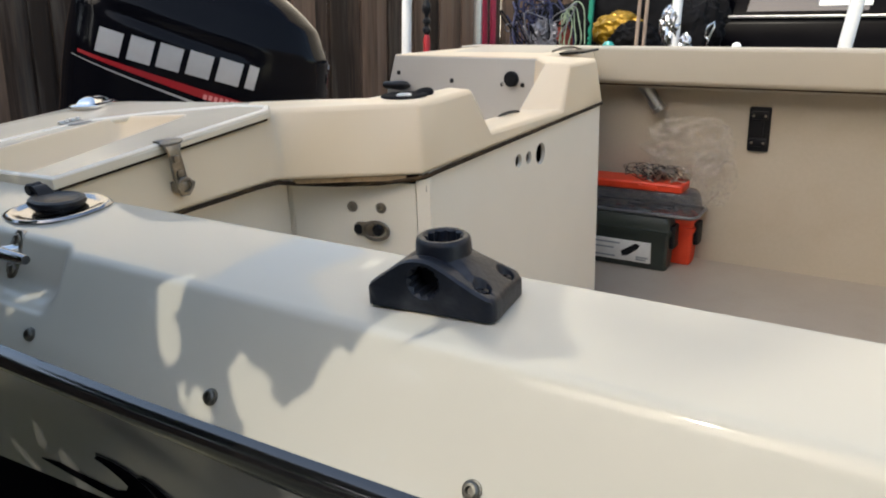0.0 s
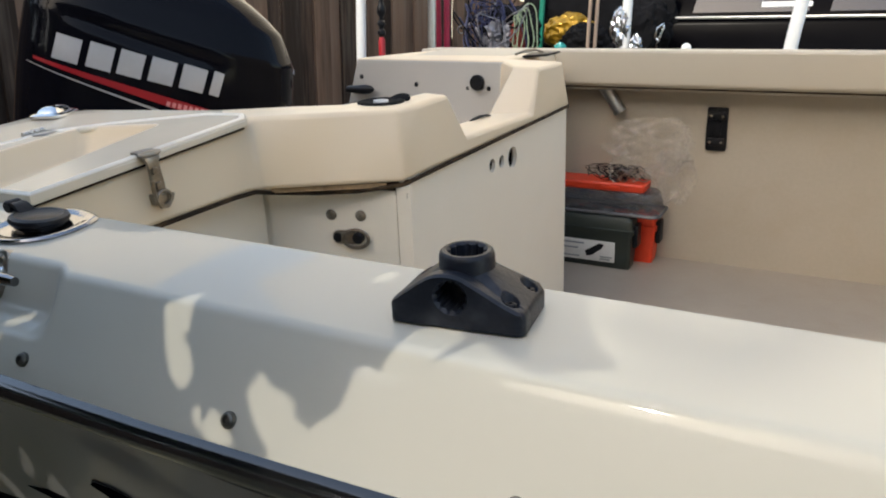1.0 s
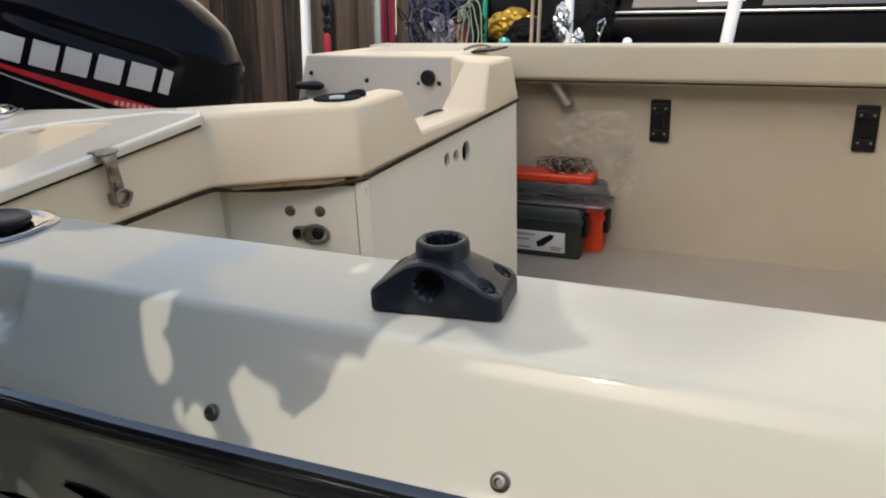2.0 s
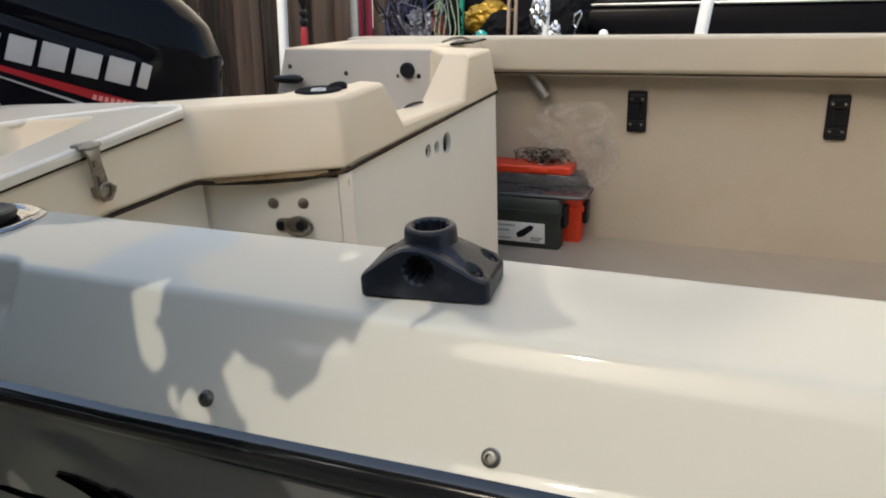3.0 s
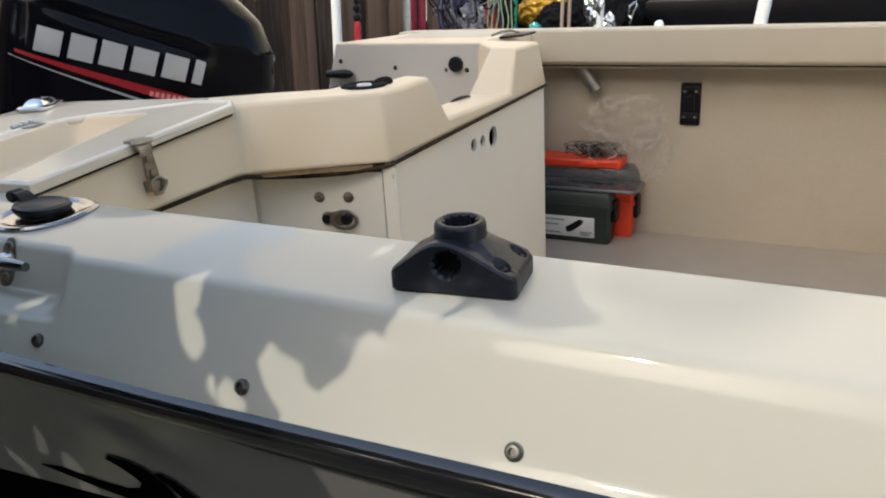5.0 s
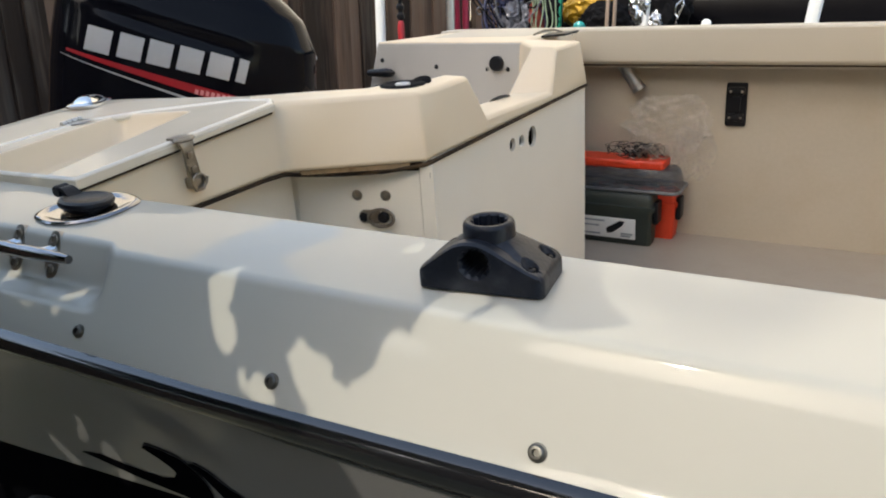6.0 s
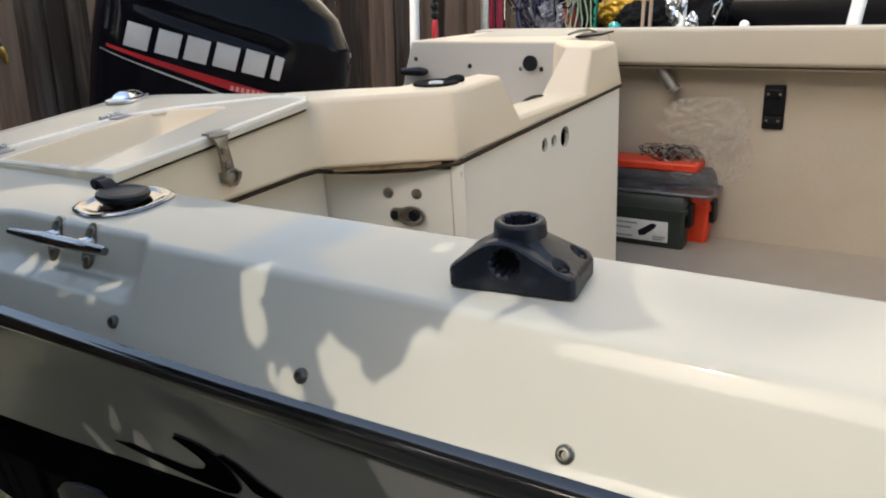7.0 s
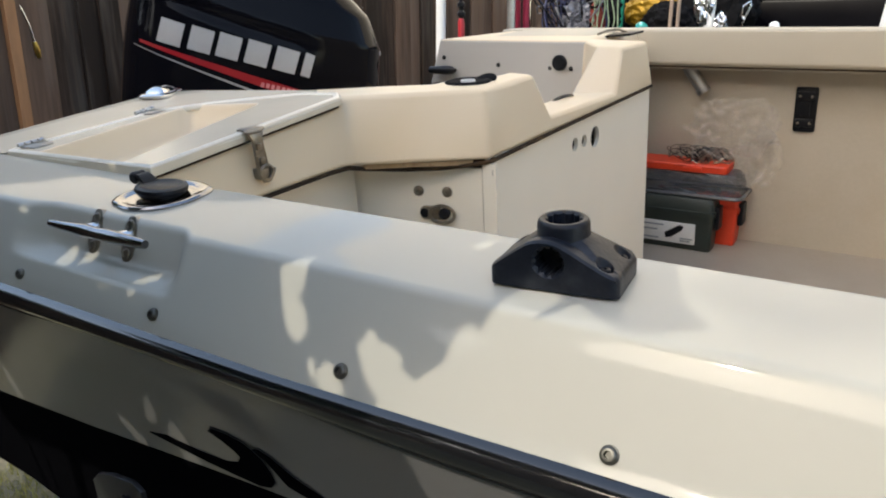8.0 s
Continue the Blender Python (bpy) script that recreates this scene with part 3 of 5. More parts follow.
# over-centre latch on the lid's front
latch = part("latch_plate", box(bmesh.new(), (-0.832, 0.6640, 1.4808), (-0.812, 0.6965, 1.4850), 0.0015), STEEL, boat, "tarnished steel draw latch")
bm = bmesh.new()
tube(bm, [(-0.814, 0.661, 1.4815), (-0.8105, 0.670, 1.480), (-0.8105, 0.690, 1.480), (-0.814, 0.699, 1.4815)], 0.0034, 8)
part("roll", bm, STEEL, latch)
bm = bmesh.new()
rows = []
for z, x, w, y in ((1.4825, -0.818, 0.0165, 0.680), (1.4800, -0.812, 0.0165, 0.680), (1.4735, -0.8095, 0.0150, 0.680), (1.4680, -0.8090, 0.0118, 0.680), (1.4560, -0.8085, 0.0112, 0.681), (1.4400, -0.809, 0.0125, 0.683), (1.4270, -0.810, 0.0125, 0.685), (1.4140, -0.812, 0.0100, 0.687)):
    rows.append([(x, y - w, z), (x + 0.0025, y - w * 0.82, z), (x + 0.0010, y - w * 0.55, z), (x + 0.0010, y + w * 0.55, z), (x + 0.0025, y + w * 0.82, z), (x, y + w, z)])
skin(bm, rows, True, True)
part("strap", bm, STEEL, latch)
for z, y in ((1.452, 0.681), (1.430, 0.684)):
    bm = bmesh.new()
    box(bm, (-0.810, y - 0.005, z), (-0.805, y + 0.005, z + 0.010), 0.001)
    part("ridge", bm, STEEL, latch)
bm = bmesh.new()
tube(bm, [(-0.8045, 0.688 + 0.0115 * math.cos(a), 1.416 + 0.011 * math.sin(a)) for a in [2 * math.pi * i / 20 for i in range(20)]], 0.0026, 6, True)
part("ring", bm, STEEL, latch)
bm = bmesh.new()
tube(bm, [(-0.8055, 0.672, 1.444), (-0.804, 0.673, 1.416), (-0.804, 0.679, 1.404), (-0.804, 0.692, 1.403), (-0.8045, 0.701, 1.412), (-0.8045, 0.704, 1.420)], 0.0024, 6)
part("bail", bm, STEEL, latch)
bm = bmesh.new()
box(bm, (-0.826, 0.676, 1.406), (-0.806, 0.698, 1.422), 0.002)
part("keeper", bm, STEEL, latch)

# wells and fittings at the far side of the stern
knob = part("drain_cap", lathe(bmesh.new(), [(0.021, 0), (0.021, 0.016), (0.018, 0.02), (0.012, 0.02)], Matrix.Translation((-0.868, 1.852, 1.428)) @ pose(0, 0, 0, 84, 0, 0), 20), BLACK, boat, "black drain cap on the well side")
for x, y, z in ((-0.903, 1.857, 1.412), (-0.834, 1.842, 1.414), (-1.087, 1.889, 1.412), (-1.307, 1.934, 1.424)):
    screw(boat, Matrix.Translation((x, y, z)) @ pose(0, 0, 0, 80, 0, 10), 0.0055, BLACK, "plug")
cleat2 = part("stern_cleat", lathe(bmesh.new(), [(0.005, -0.055), (0.011, -0.052), (0.0125, -0.02), (0.0145, 0.015), (0.012, 0.04), (0.004, 0.053)], Matrix.Translation((-1.297, 1.908, 1.3890)) @ pose(0, 0, 0, 8, 88, 0), 14), BLACK, boat, "black pointed stern fitting")
bm = bmesh.new()
lathe(bm, [(0.006, 0), (0.006, 0.03)], Matrix.Translation((-1.29, 1.915, 1.395)) @ pose(0, 0, 0, -90, 0, 0), 10)
part("post", bm, BLACK, cleat2)
vent = part("deck_vent", lathe(bmesh.new(), [(0.043, 0), (0.043, 0.0025), (0.041, 0.0045), (0.036, 0.0055), (0.031, 0.004), (0.022, 0.0025)], Matrix.Translation((-0.705, 1.113, 1.4905)), 32), BLACKCLOTH, boat, "round black deck vent with a white inlet and lifted flap")
bm = bmesh.new()
lathe(bm, [(0.0135, 0.0), (0.0135, 0.0050), (0.0122, 0.0056), (0.0108, 0.0050), (0.0100, 0.001)], Matrix.Translation((-0.700, 1.105, 1.4915)), 24)
part("inlet", bm, WHITE, vent)
bm = bmesh.new()
prism(bm, [(0.023 * math.cos(a), 0.017 * max(0.0, math.sin(a)) + 0.003 * min(0.0, math.sin(a))) for a in [2 * math.pi * i / 24 for i in range(24)]], -0.0015, 0.0015, Matrix.Translation((-0.683, 1.141, 1.4940)) @ pose(0, 0, 0, 28, 0, -12), 0.0008)
part("flap", bm, BLACKCLOTH, vent)
part("drain_hose", tube(bmesh.new(), [(-0.691, 1.438, 1.4025), (-0.690, 1.455, 1.4045), (-0.687, 1.480, 1.4055), (-0.683, 1.503, 1.4045), (-0.680, 1.520, 1.4020)], [0.0015, 0.0032, 0.0038, 0.0032, 0.0015], 8), BLACK, boat)
bm = bmesh.new()
prism(bm, [(-0.845, 2.10), (-0.79, 2.16), (-0.785, 2.26), (-0.86, 2.20)], 1.468, 1.4745, None, 0.002)
pad = part("hatch_strap", bm, BLACK, boat, "flat black strap lying on the far deck")
bm = bmesh.new()
tube(bm, [(-0.88, 2.13, 1.475), (-0.86, 2.16, 1.484), (-0.84, 2.19, 1.484), (-0.82, 2.21, 1.474)], 0.0035, 6)
part("buckle", bm, STEEL, pad)
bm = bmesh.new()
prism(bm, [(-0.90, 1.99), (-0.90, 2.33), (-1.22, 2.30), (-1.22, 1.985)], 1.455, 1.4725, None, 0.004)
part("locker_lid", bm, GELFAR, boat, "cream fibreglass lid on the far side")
bm = bmesh.new()
rows = []
for k, h in ((1.0, 0.0), (1.0, 0.005), (0.86, 0.0075), (0.70, 0.008), (0.62, 0.012), (0.45, 0.0165), (0.2, 0.019)):
    rows.append([Matrix.Translation((-1.325, 0.903, 1.4755)) @ Matrix.Rotation(0.45, 4, "Z") @ Vector((0.032 * k * math.copysign(abs(math.cos(a)) ** 0.5, math.cos(a)), 0.050 * k * math.copysign(abs(math.sin(a)) ** 0.5, math.sin(a)), h)) for a in [2 * math.pi * i / 28 for i in range(28)]])
skin(bm, rows, True, True)
part("stern_light", bm, CHROME, boat, "chrome stern light housing")

# bolts along the gunwale's slope
for x, y, z in ((-0.853, 0.3212, 1.3765), (-0.5992, 0.3215, 1.3775), (-0.346, 0.3225, 1.3790), (-0.105, 0.3225, 1.379), (0.137, 0.3225, 1.379), (0.38, 0.3225, 1.379)):
    m = Matrix.Translation((x, y, z)) @ pose(0, 0, 0, 57, 0, 0)
    bolt = part("bolt", lathe(bmesh.new(), [(0.0070, -0.001), (0.0070, 0.0010), (0.0060, 0.0014), (0.0056, 0.0036), (0.0045, 0.0046), (0.0028, 0.0048), (0.0025, 0.0018)], m, 20), BOLT, boat)

# hull decal
def on_hull(x, z, off=0.0025):
    return (x, hull_y(z) + flare(x) - off, z)


def decal(name, pts, mat, label="", off=0.0025):
    bm = bmesh.new()
    a = [bm.verts.new(on_hull(x, z, off)) for x, z in pts]
    b = [bm.verts.new(on_hull(x, z, 0.0005)) for x, z in pts]
    bm.faces.new(a)
    k = len(a)
    for i in range(k):
        bm.faces.new((a[i], b[i], b[(i + 1) % k], a[(i + 1) % k]))
    return part(name, bm, mat, boat, label)


WING = [(-0.721, 1.173), (-0.682, 1.181), (-0.652, 1.179), (-0.612, 1.179), (-0.576, 1.181), (-0.554, 1.189), (-0.544, 1.201), (-0.551, 1.209), (-0.566, 1.218), (-0.585, 1.226), (-0.578, 1.231), (-0.553, 1.232), (-0.529, 1.228), (-0.519, 1.222), (-0.507, 1.211), (-0.500, 1.193), (-0.499, 1.180), (-0.507, 1.171), (-0.526, 1.165), (-0.567, 1.165), (-0.614, 1.166), (-0.664, 1.169)]
SWEEP = [(-0.515, 1.225), (-0.505, 1.228), (-0.488, 1.222), (-0.465, 1.205), (-0.425, 1.190), (-0.36, 1.183), (-0.44, 1.178), (-0.478, 1.184), (-0.490, 1.201), (-0.500, 1.216)]


def grown(pts, d):
    """An outline pushed outwards by a few millimetres."""
    out = []
    for k, p in enumerate(pts):
        a, b, c = Vector(pts[k - 1]), Vector(p), Vector(pts[(k + 1) % len(pts)])
        n = ((b - a).normalized() + (c - b).normalized())
        n = Vector((-n.y, n.x)).normalized() if n.length > 0.1 else (b - a).normalized()
        out.append(tuple(b + n * d))
    return out


for name, pts in (("decal_wing", WING), ("decal_sweep", SWEEP)):
    ob = decal(name, grown(pts, 0.0028), SMOKEDARK, "black swept decal with a dark grey border", 0.0015)
    inner = decal("fill", pts, HULLBLACK, "", 0.0030)
    inner.parent = ob
bm = bmesh.new()
prism(bm, [(-0.735, 1.02), (-0.735, 1.146), (-0.722, 1.158), (-0.69, 1.168), (-0.652, 1.172), (-0.637, 1.164), (-0.637, 1.02)], 0, 0.006, Matrix.Translation((0, 0.292, 0)) @ FACE, 0.001)
bracket = part("transducer_plate", bm, SMOKEDARK, boat, "smoky grey plastic mounting plate")
bm = bmesh.new()
lathe(bm, [(0.006, -0.012), (0.006, 0.003), (0.009, 0.003), (0.009, 0.007)], Matrix.Translation((-0.665, 0.285, 1.145)) @ FACE, 12)
part("bolt", bm, BLACK, bracket)

# ---- cleat in its recess ----
cleat = thing("cleat", "polished chrome horn cleat in the gunwale recess", "cleat", BOAT)
bm = bmesh.new()
tube(bm, [(-0.816, 0.352, 1.4372), (-0.80, 0.352, 1.4372), (-0.772, 0.352, 1.4374), (-0.744, 0.352, 1.4376), (-0.722, 0.352, 1.4372), (-0.700, 0.352, 1.4376), (-0.672, 0.352, 1.4378), (-0.645, 0.352, 1.4380), (-0.636, 0.352, 1.4380)], [0.0042, 0.0052, 0.0064, 0.0078, 0.0072, 0.0078, 0.0066, 0.0058, 0.0046], 16)
part("bar", bm, PEWTER, cleat)
for x in (-0.759, -0.695):
    bm = bmesh.new()
    m = Matrix.Translation((x, 0.3735, 1.4275)) @ pose(0, 0, 0, 66, 0, 0)
    prism(bm, [(0.0110 * math.copysign(abs(math.cos(a)) ** 0.8, math.cos(a)), 0.0275 * math.copysign(abs(math.sin(a)) ** 0.7, math.sin(a))) for a in [2 * math.pi * i / 24 for i in range(24)]], -0.010, 0.0022, m, 0.0018)
    foot = part("foot", bm, STEEL, cleat)
    bm = bmesh.new()
    tube(bm, [(x, 0.378, 1.432), (x, 0.366, 1.434), (x, 0.352, 1.4365)], [0.0075, 0.0062, 0.006], 12)
    part("post", bm, CHROME, foot)
    for dz in (-0.0165, 0.0165):
        bm = bmesh.new()
        lathe(bm, [(0.0062, 0), (0.006, 0.002), (0.004, 0.003), (0.0035, 0.0012)], m @ Matrix.Translation((0, dz, 0.0020)), 14)
        part("screw", bm, STEEL, foot)

# ---- deck filler ----
filler = thing("deck_filler", "chrome deck filler plate with a black rubber cap", "deck filler", BOAT)
bm = bmesh.new()
RIM = []
for i in range(48):
    a = 2 * math.pi * i / 48
    r = 0.0565 + 0.006 * max(0.0, math.cos(2 * (a - 0.73))) ** 4
    RIM.append((r * math.cos(a), r * math.sin(a)))
rows = [[(-0.731 + x * k * 0.97, 0.450 + y * k * 0.95, 1.4525 + z + 0.04 * y * k) for x, y in RIM] for k, z in ((1.0, 0), (1.0, 0.002), (0.96, 0.004), (0.88, 0.0045), (0.76, 0.002), (0.66, 0.002))]
skin(bm, rows, True, True)
part("plate", bm, PEWTER, filler)
bm = bmesh.new()
lathe(bm, [(0.027, 0), (0.027, 0.0025), (0.030, 0.0035), (0.0318, 0.0070), (0.0305, 0.0105), (0.025, 0.0118), (0.0235, 0.0110)], Matrix.Translation((-0.733, 0.451, 1.4555)) @ pose(0, 0, 0, -2, 4, 0), 36)
cap = part("cap", bm, BLACK, filler, "black rubber cap")
bm = bmesh.new()
rows = []
for k in range(7):
    t = k / 6
    cx, cz = -0.752 - 0.024 * t, 1.4635 + 0.008 * math.sin(t * 2.6) + 0.003 * t
    w = 0.011 - 0.004 * t
    rows.append([(cx, 0.452 - w, cz), (cx, 0.452 + w, cz), (cx, 0.452 + w * 0.9, cz + 0.004), (cx, 0.452 - w * 0.9, cz + 0.004)])
skin(bm, rows, True, True)
part("tab", bm, BLACK, cap)
bm = bmesh.new()
lathe(bm, [(0.006, -0.009), (0.0075, -0.007), (0.0075, 0.007), (0.006, 0.009)], Matrix.Translation((-0.776, 0.452, 1.472)) @ pose(0, 0, 0, 90, 0, 0), 14)
part("hinge", bm, BLACK, cap)

# ---- rod holder mount ----
MOUNT = BOAT @ Matrix.Translation((-0.2405, 0.3970, 1.4523)) @ Matrix.Rotation(radians(6.6), 4, "Z") @ Matrix.Rotation(radians(1.0), 4, "X")
mount = thing("rod_holder_mount", "black nylon rod holder mount screwed to the gunwale", "rod holder", MOUNT)
L, D, HB = 0.1060, 0.062, 0.0145
CX, CY = 0.0520, 0.0335


def rect_ring(x0, x1, y0, y1, r, n=6):
    pts = []
    for cx, cy, a0 in ((x1 - r, y1 - r, 0), (x0 + r, y1 - r, 90), (x0 + r, y0 + r, 180), (x1 - r, y0 + r, 270)):
        for k in range(n + 1):
            a = radians(a0 + 90 * k / n)
            pts.append((cx + r * math.cos(a), cy + r * math.sin(a)))
    return pts


HC, HZ, HR = 0.0500, 0.0240, 0.0132
ROUND = 0.0385


def bell(x):
    """Outline of the mount's front, height over length."""
    xs = (0.0, 0.012, 0.024, 0.031, 0.037, 0.0425, HC, 0.0545, 0.060, 0.068, 0.078, 0.092, L)
    hs = (0.0152, 0.0242, 0.0330, 0.0376, 0.0401, 0.0412, 0.0414, 0.0407, 0.0388, 0.0346, 0.0290, 0.0215, 0.0160)
    return float(np.interp(x, xs, hs))


def hip(x, y):
    """Roof that falls from the round socket to the base's edges."""
    dx, dy = x - CX, y - CY
    r = math.hypot(dx, dy)
    if r < 0.0205:
        return ROUND
    ux, uy = dx / r, dy / r
    reach = min(((L - CX) if ux > 0 else CX) / max(1e-6, abs(ux)), ((D - CY) if uy > 0 else CY) / max(1e-6, abs(uy)))
    t = max(0.0, min(1.0, (reach - r) / max(1e-6, reach - 0.0205)))
    return 0.0150 + (ROUND - 0.0150) * t


PITS = ((0.0925, 0.0115), (0.0965, 0.0465), (0.013, 0.0480))


def mount_height(x, y):
    f = bell(x) - 0.010 * ease(0.010, 0.030, y) - 0.0016 * ease(0.003, 0.0, y)
    h = hip(x, y) if y > 0.010 else min(hip(x, y), 0.016)
    k = 0.0025
    g = max(0.0, k - abs(f - h)) / k
    z = max(f, h) + g * g * k * 0.25
    edge = min(x, L - x, y + 0.003, D - y)
    z -= 0.0030 * (1 - min(1.0, edge / 0.003)) ** 2
    for px, py in PITS:
        d = math.hypot(x - px, y - py)
        z -= 0.0056 * ease(0.0070, 0.0050, d)
    return z


bm = bmesh.new()
NX, NY = 104, 62


def cornered(x, y, r=0.0065):
    """Rounds the four corners of the base's outline."""
    cx, cy = min(max(x, r), L - r), min(max(y, r), D - r)
    dx, dy = x - cx, y - cy
    far = math.hypot(dx, dy)
    if far == 0 or dx == 0 or dy == 0:
        return x, y
    k = max(abs(dx), abs(dy)) / far
    return cx + dx * k, cy + dy * k


grid = [[bm.verts.new((*cornered(L * i / NX, D * j / NY), mount_height(L * i / NX, D * j / NY))) for j in range(NY + 1)] for i in range(NX + 1)]
for i in range(NX):
    for j in range(NY):
        bm.faces.new((grid[i][j], grid[i + 1][j], grid[i + 1][j + 1], grid[i][j + 1]))
N = 48


def toothed(r0, dr, teeth, k):
    return r0 + (dr if (k * teeth * 2 // N) % 2 else 0.0)


# front with the level socket, then the other three sides
front = [grid[i][0] for i in range(NX + 1)]
feet = [bm.verts.new((v.co.x, v.co.y, 0)) for v in reversed(front)]
hole = [bm.verts.new((HC + 0.0136 * math.cos(2 * math.pi * k / N), 0, HZ + 0.0136 * math.sin(2 * math.pi * k / N))) for k in range(N)]
rim = [bm.verts.new((HC + toothed(0.0108, 0.0018, 12, k) * math.cos(2 * math.pi * k / N), 0.0025, HZ + toothed(0.0108, 0.0018, 12, k) * math.sin(2 * math.pi * k / N))) for k in range(N)]
deep = [bm.verts.new((v.co.x, 0.020, v.co.z)) for v in rim]
loop = front + feet
es = []
for i in range(len(loop)):
    a, b = loop[i], loop[(i + 1) % len(loop)]
    es.append(bm.edges.get((a, b)) or bm.edges.new((a, b)))
es += [bm.edges.new((hole[i], hole[(i + 1) % N])) for i in range(N)]
bmesh.ops.triangle_fill(bm, use_beauty=True, use_dissolve=False, edges=es)
for a, b in ((hole, rim), (rim, deep)):
    for i in range(N):
        bm.faces.new((a[i], a[(i + 1) % N], b[(i + 1) % N], b[i]))
bm.faces.new(deep)
around = [grid[NX][j] for j in range(NY + 1)] + [grid[i][NY] for i in range(NX - 1, -1, -1)] + [grid[0][j] for j in range(NY - 1, -1, -1)]
under = [feet[0]] + [bm.verts.new((v.co.x, v.co.y, 0)) for v in around[1:-1]] + [feet[-1]]
for i in range(len(around) - 1):
    bm.faces.new((around[i], under[i], under[i + 1], around[i + 1]))
body = part("body", bm, NYLON, mount, "moulded body with a level splined socket", angle=38)
bm = bmesh.new()


def circle(r, z):
    return [(CX + (r(k) if callable(r) else r) * math.cos(2 * math.pi * k / N), CY + (r(k) if callable(r) else r) * math.sin(2 * math.pi * k / N), z) for k in range(N)]


def bore(k):
    return toothed(0.0132, 0.0018, 12, k)


rows = [circle(0.0228, 0.035), circle(0.0216, 0.0385), circle(0.0212, 0.0465), circle(0.0203, 0.0493), circle(0.0186, 0.0507), circle(0.0162, 0.0506), circle(0.0152, 0.0496), circle(bore, 0.0488), circle(bore, 0.018)]
vs = skin(bm, rows, True)
bm.faces.new(vs[-1])
part("socket", bm, NYLON, mount, "upright splined socket", angle=40)
bm = bmesh.new()
lathe(bm, [(0.0062, 0), (0.0060, 0.004), (0.0045, 0.005)], Matrix.Translation((HC + 0.003, 0.0205, HZ)) @ FACE, 20)
part("plug", bm, BLACK, body)
for px, py in PITS:
    z = mount_height(px, py)
    bm = bmesh.new()
    lathe(bm, [(0.0046, -0.001), (0.0046, 0.0012), (0.0034, 0.0022), (0.0016, 0.0022), (0.0012, 0.001)], Matrix.Translation((px, py, z)), 16)
    part("screw_head", bm, BLACK, mount)

# ---- cockpit clutter ----
def clip_plate(x):
    m = Matrix.Translation((x, 2.4495, 1.222)) @ FACE
    it = thing("rod_clip", "black plastic rod clip plate on the tan cockpit side", "rod clip", BOAT, "rod clips")
    bm = bmesh.new()
    prism(bm, rect_ring(-0.031, 0.031, -0.068, 0.068, 0.006), 0, 0.008, m, 0.002)
    part("plate", bm, BLACK, it)
    for z0 in (-0.052, 0.030):
        bm = bmesh.new()
        box(bm, (-0.025, z0, 0.007), (0.025, z0 + 0.026, 0.017), 0.004, m)
        part("bracket", bm, BLACK, it)
        for dx in (-0.017, 0.017):
            bm = bmesh.new()
            lathe(bm, [(0.0042, 0), (0.004, 0.002), (0.002, 0.0028)], m @ Matrix.Translation((dx, z0 + 0.012, 0.0165)), 12)
            part("screw", bm, STEEL, it)
    bm = bmesh.new()
    prism(bm, rect_ring(-0.013, 0.013, -0.02, 0.026, 0.005), 0.008, 0.013, m, 0.002)
    part("boss", bm, BLACK, it)
    return it


clip_plate(-0.3345)
clip_plate(0.2515)
holder = thing("rod_holder_tube", "dull aluminium rod holder tube under the gunwale", "rod holder", BOAT)
bm = bmesh.new()
m = look((-0.722, 2.405, 1.40), (-0.636, 2.42, 1.2695))
lathe(bm, [(0.0205, 0.0), (0.0205, -0.145), (0.0225, -0.147), (0.0225, -0.160), (0.0185, -0.160), (0.0175, -0.05)], m, 24)
part("tube", bm, ALU, holder)


def can(name, x0, x1, y0, y1, z1, mat, label, latch_side):
    it = thing(name, label, "box", BOAT)
    zl = z1 - 0.055
    bm = bmesh.new()
    rows = [[(x, y, z) for x, y in rect_ring(x0 + g, x1 - g, y0 + g, y1 - g, 0.012)] for z, g in ((0.776, 0.008), (0.80, 0.006), (zl, 0.002))]
    skin(bm, rows, True, True)
    part("body", bm, mat, it)
    bm = bmesh.new()
    rows = [[(x, y, z) for x, y in rect_ring(x0 + g, x1 - g, y0 + g, y1 - g, 0.012)] for z, g in ((zl, -0.004), (zl + 0.016, -0.005), (zl + 0.018, 0.0), (z1 - 0.012, 0.003), (z1, 0.012))]
    skin(bm, rows, True, True)
    lid2 = part("lid", bm, mat, it)
    bm = bmesh.new()
    yc = (y0 + y1) / 2
    tube(bm, [(x0 + 0.05, yc, z1 - 0.002), (x0 + 0.055, yc, z1 + 0.010), (x1 - 0.075, yc, z1 + 0.010), (x1 - 0.07, yc, z1 - 0.002)], 0.008, 8)
    part("handle", bm, BLACK, lid2)
    bm = bmesh.new()
    box(bm, (x1 - 0.002, yc - 0.025, zl - 0.045), (x1 + 0.014, yc + 0.025, zl + 0.03), 0.004)
    part("latch", bm, BLACK, it)
    return it


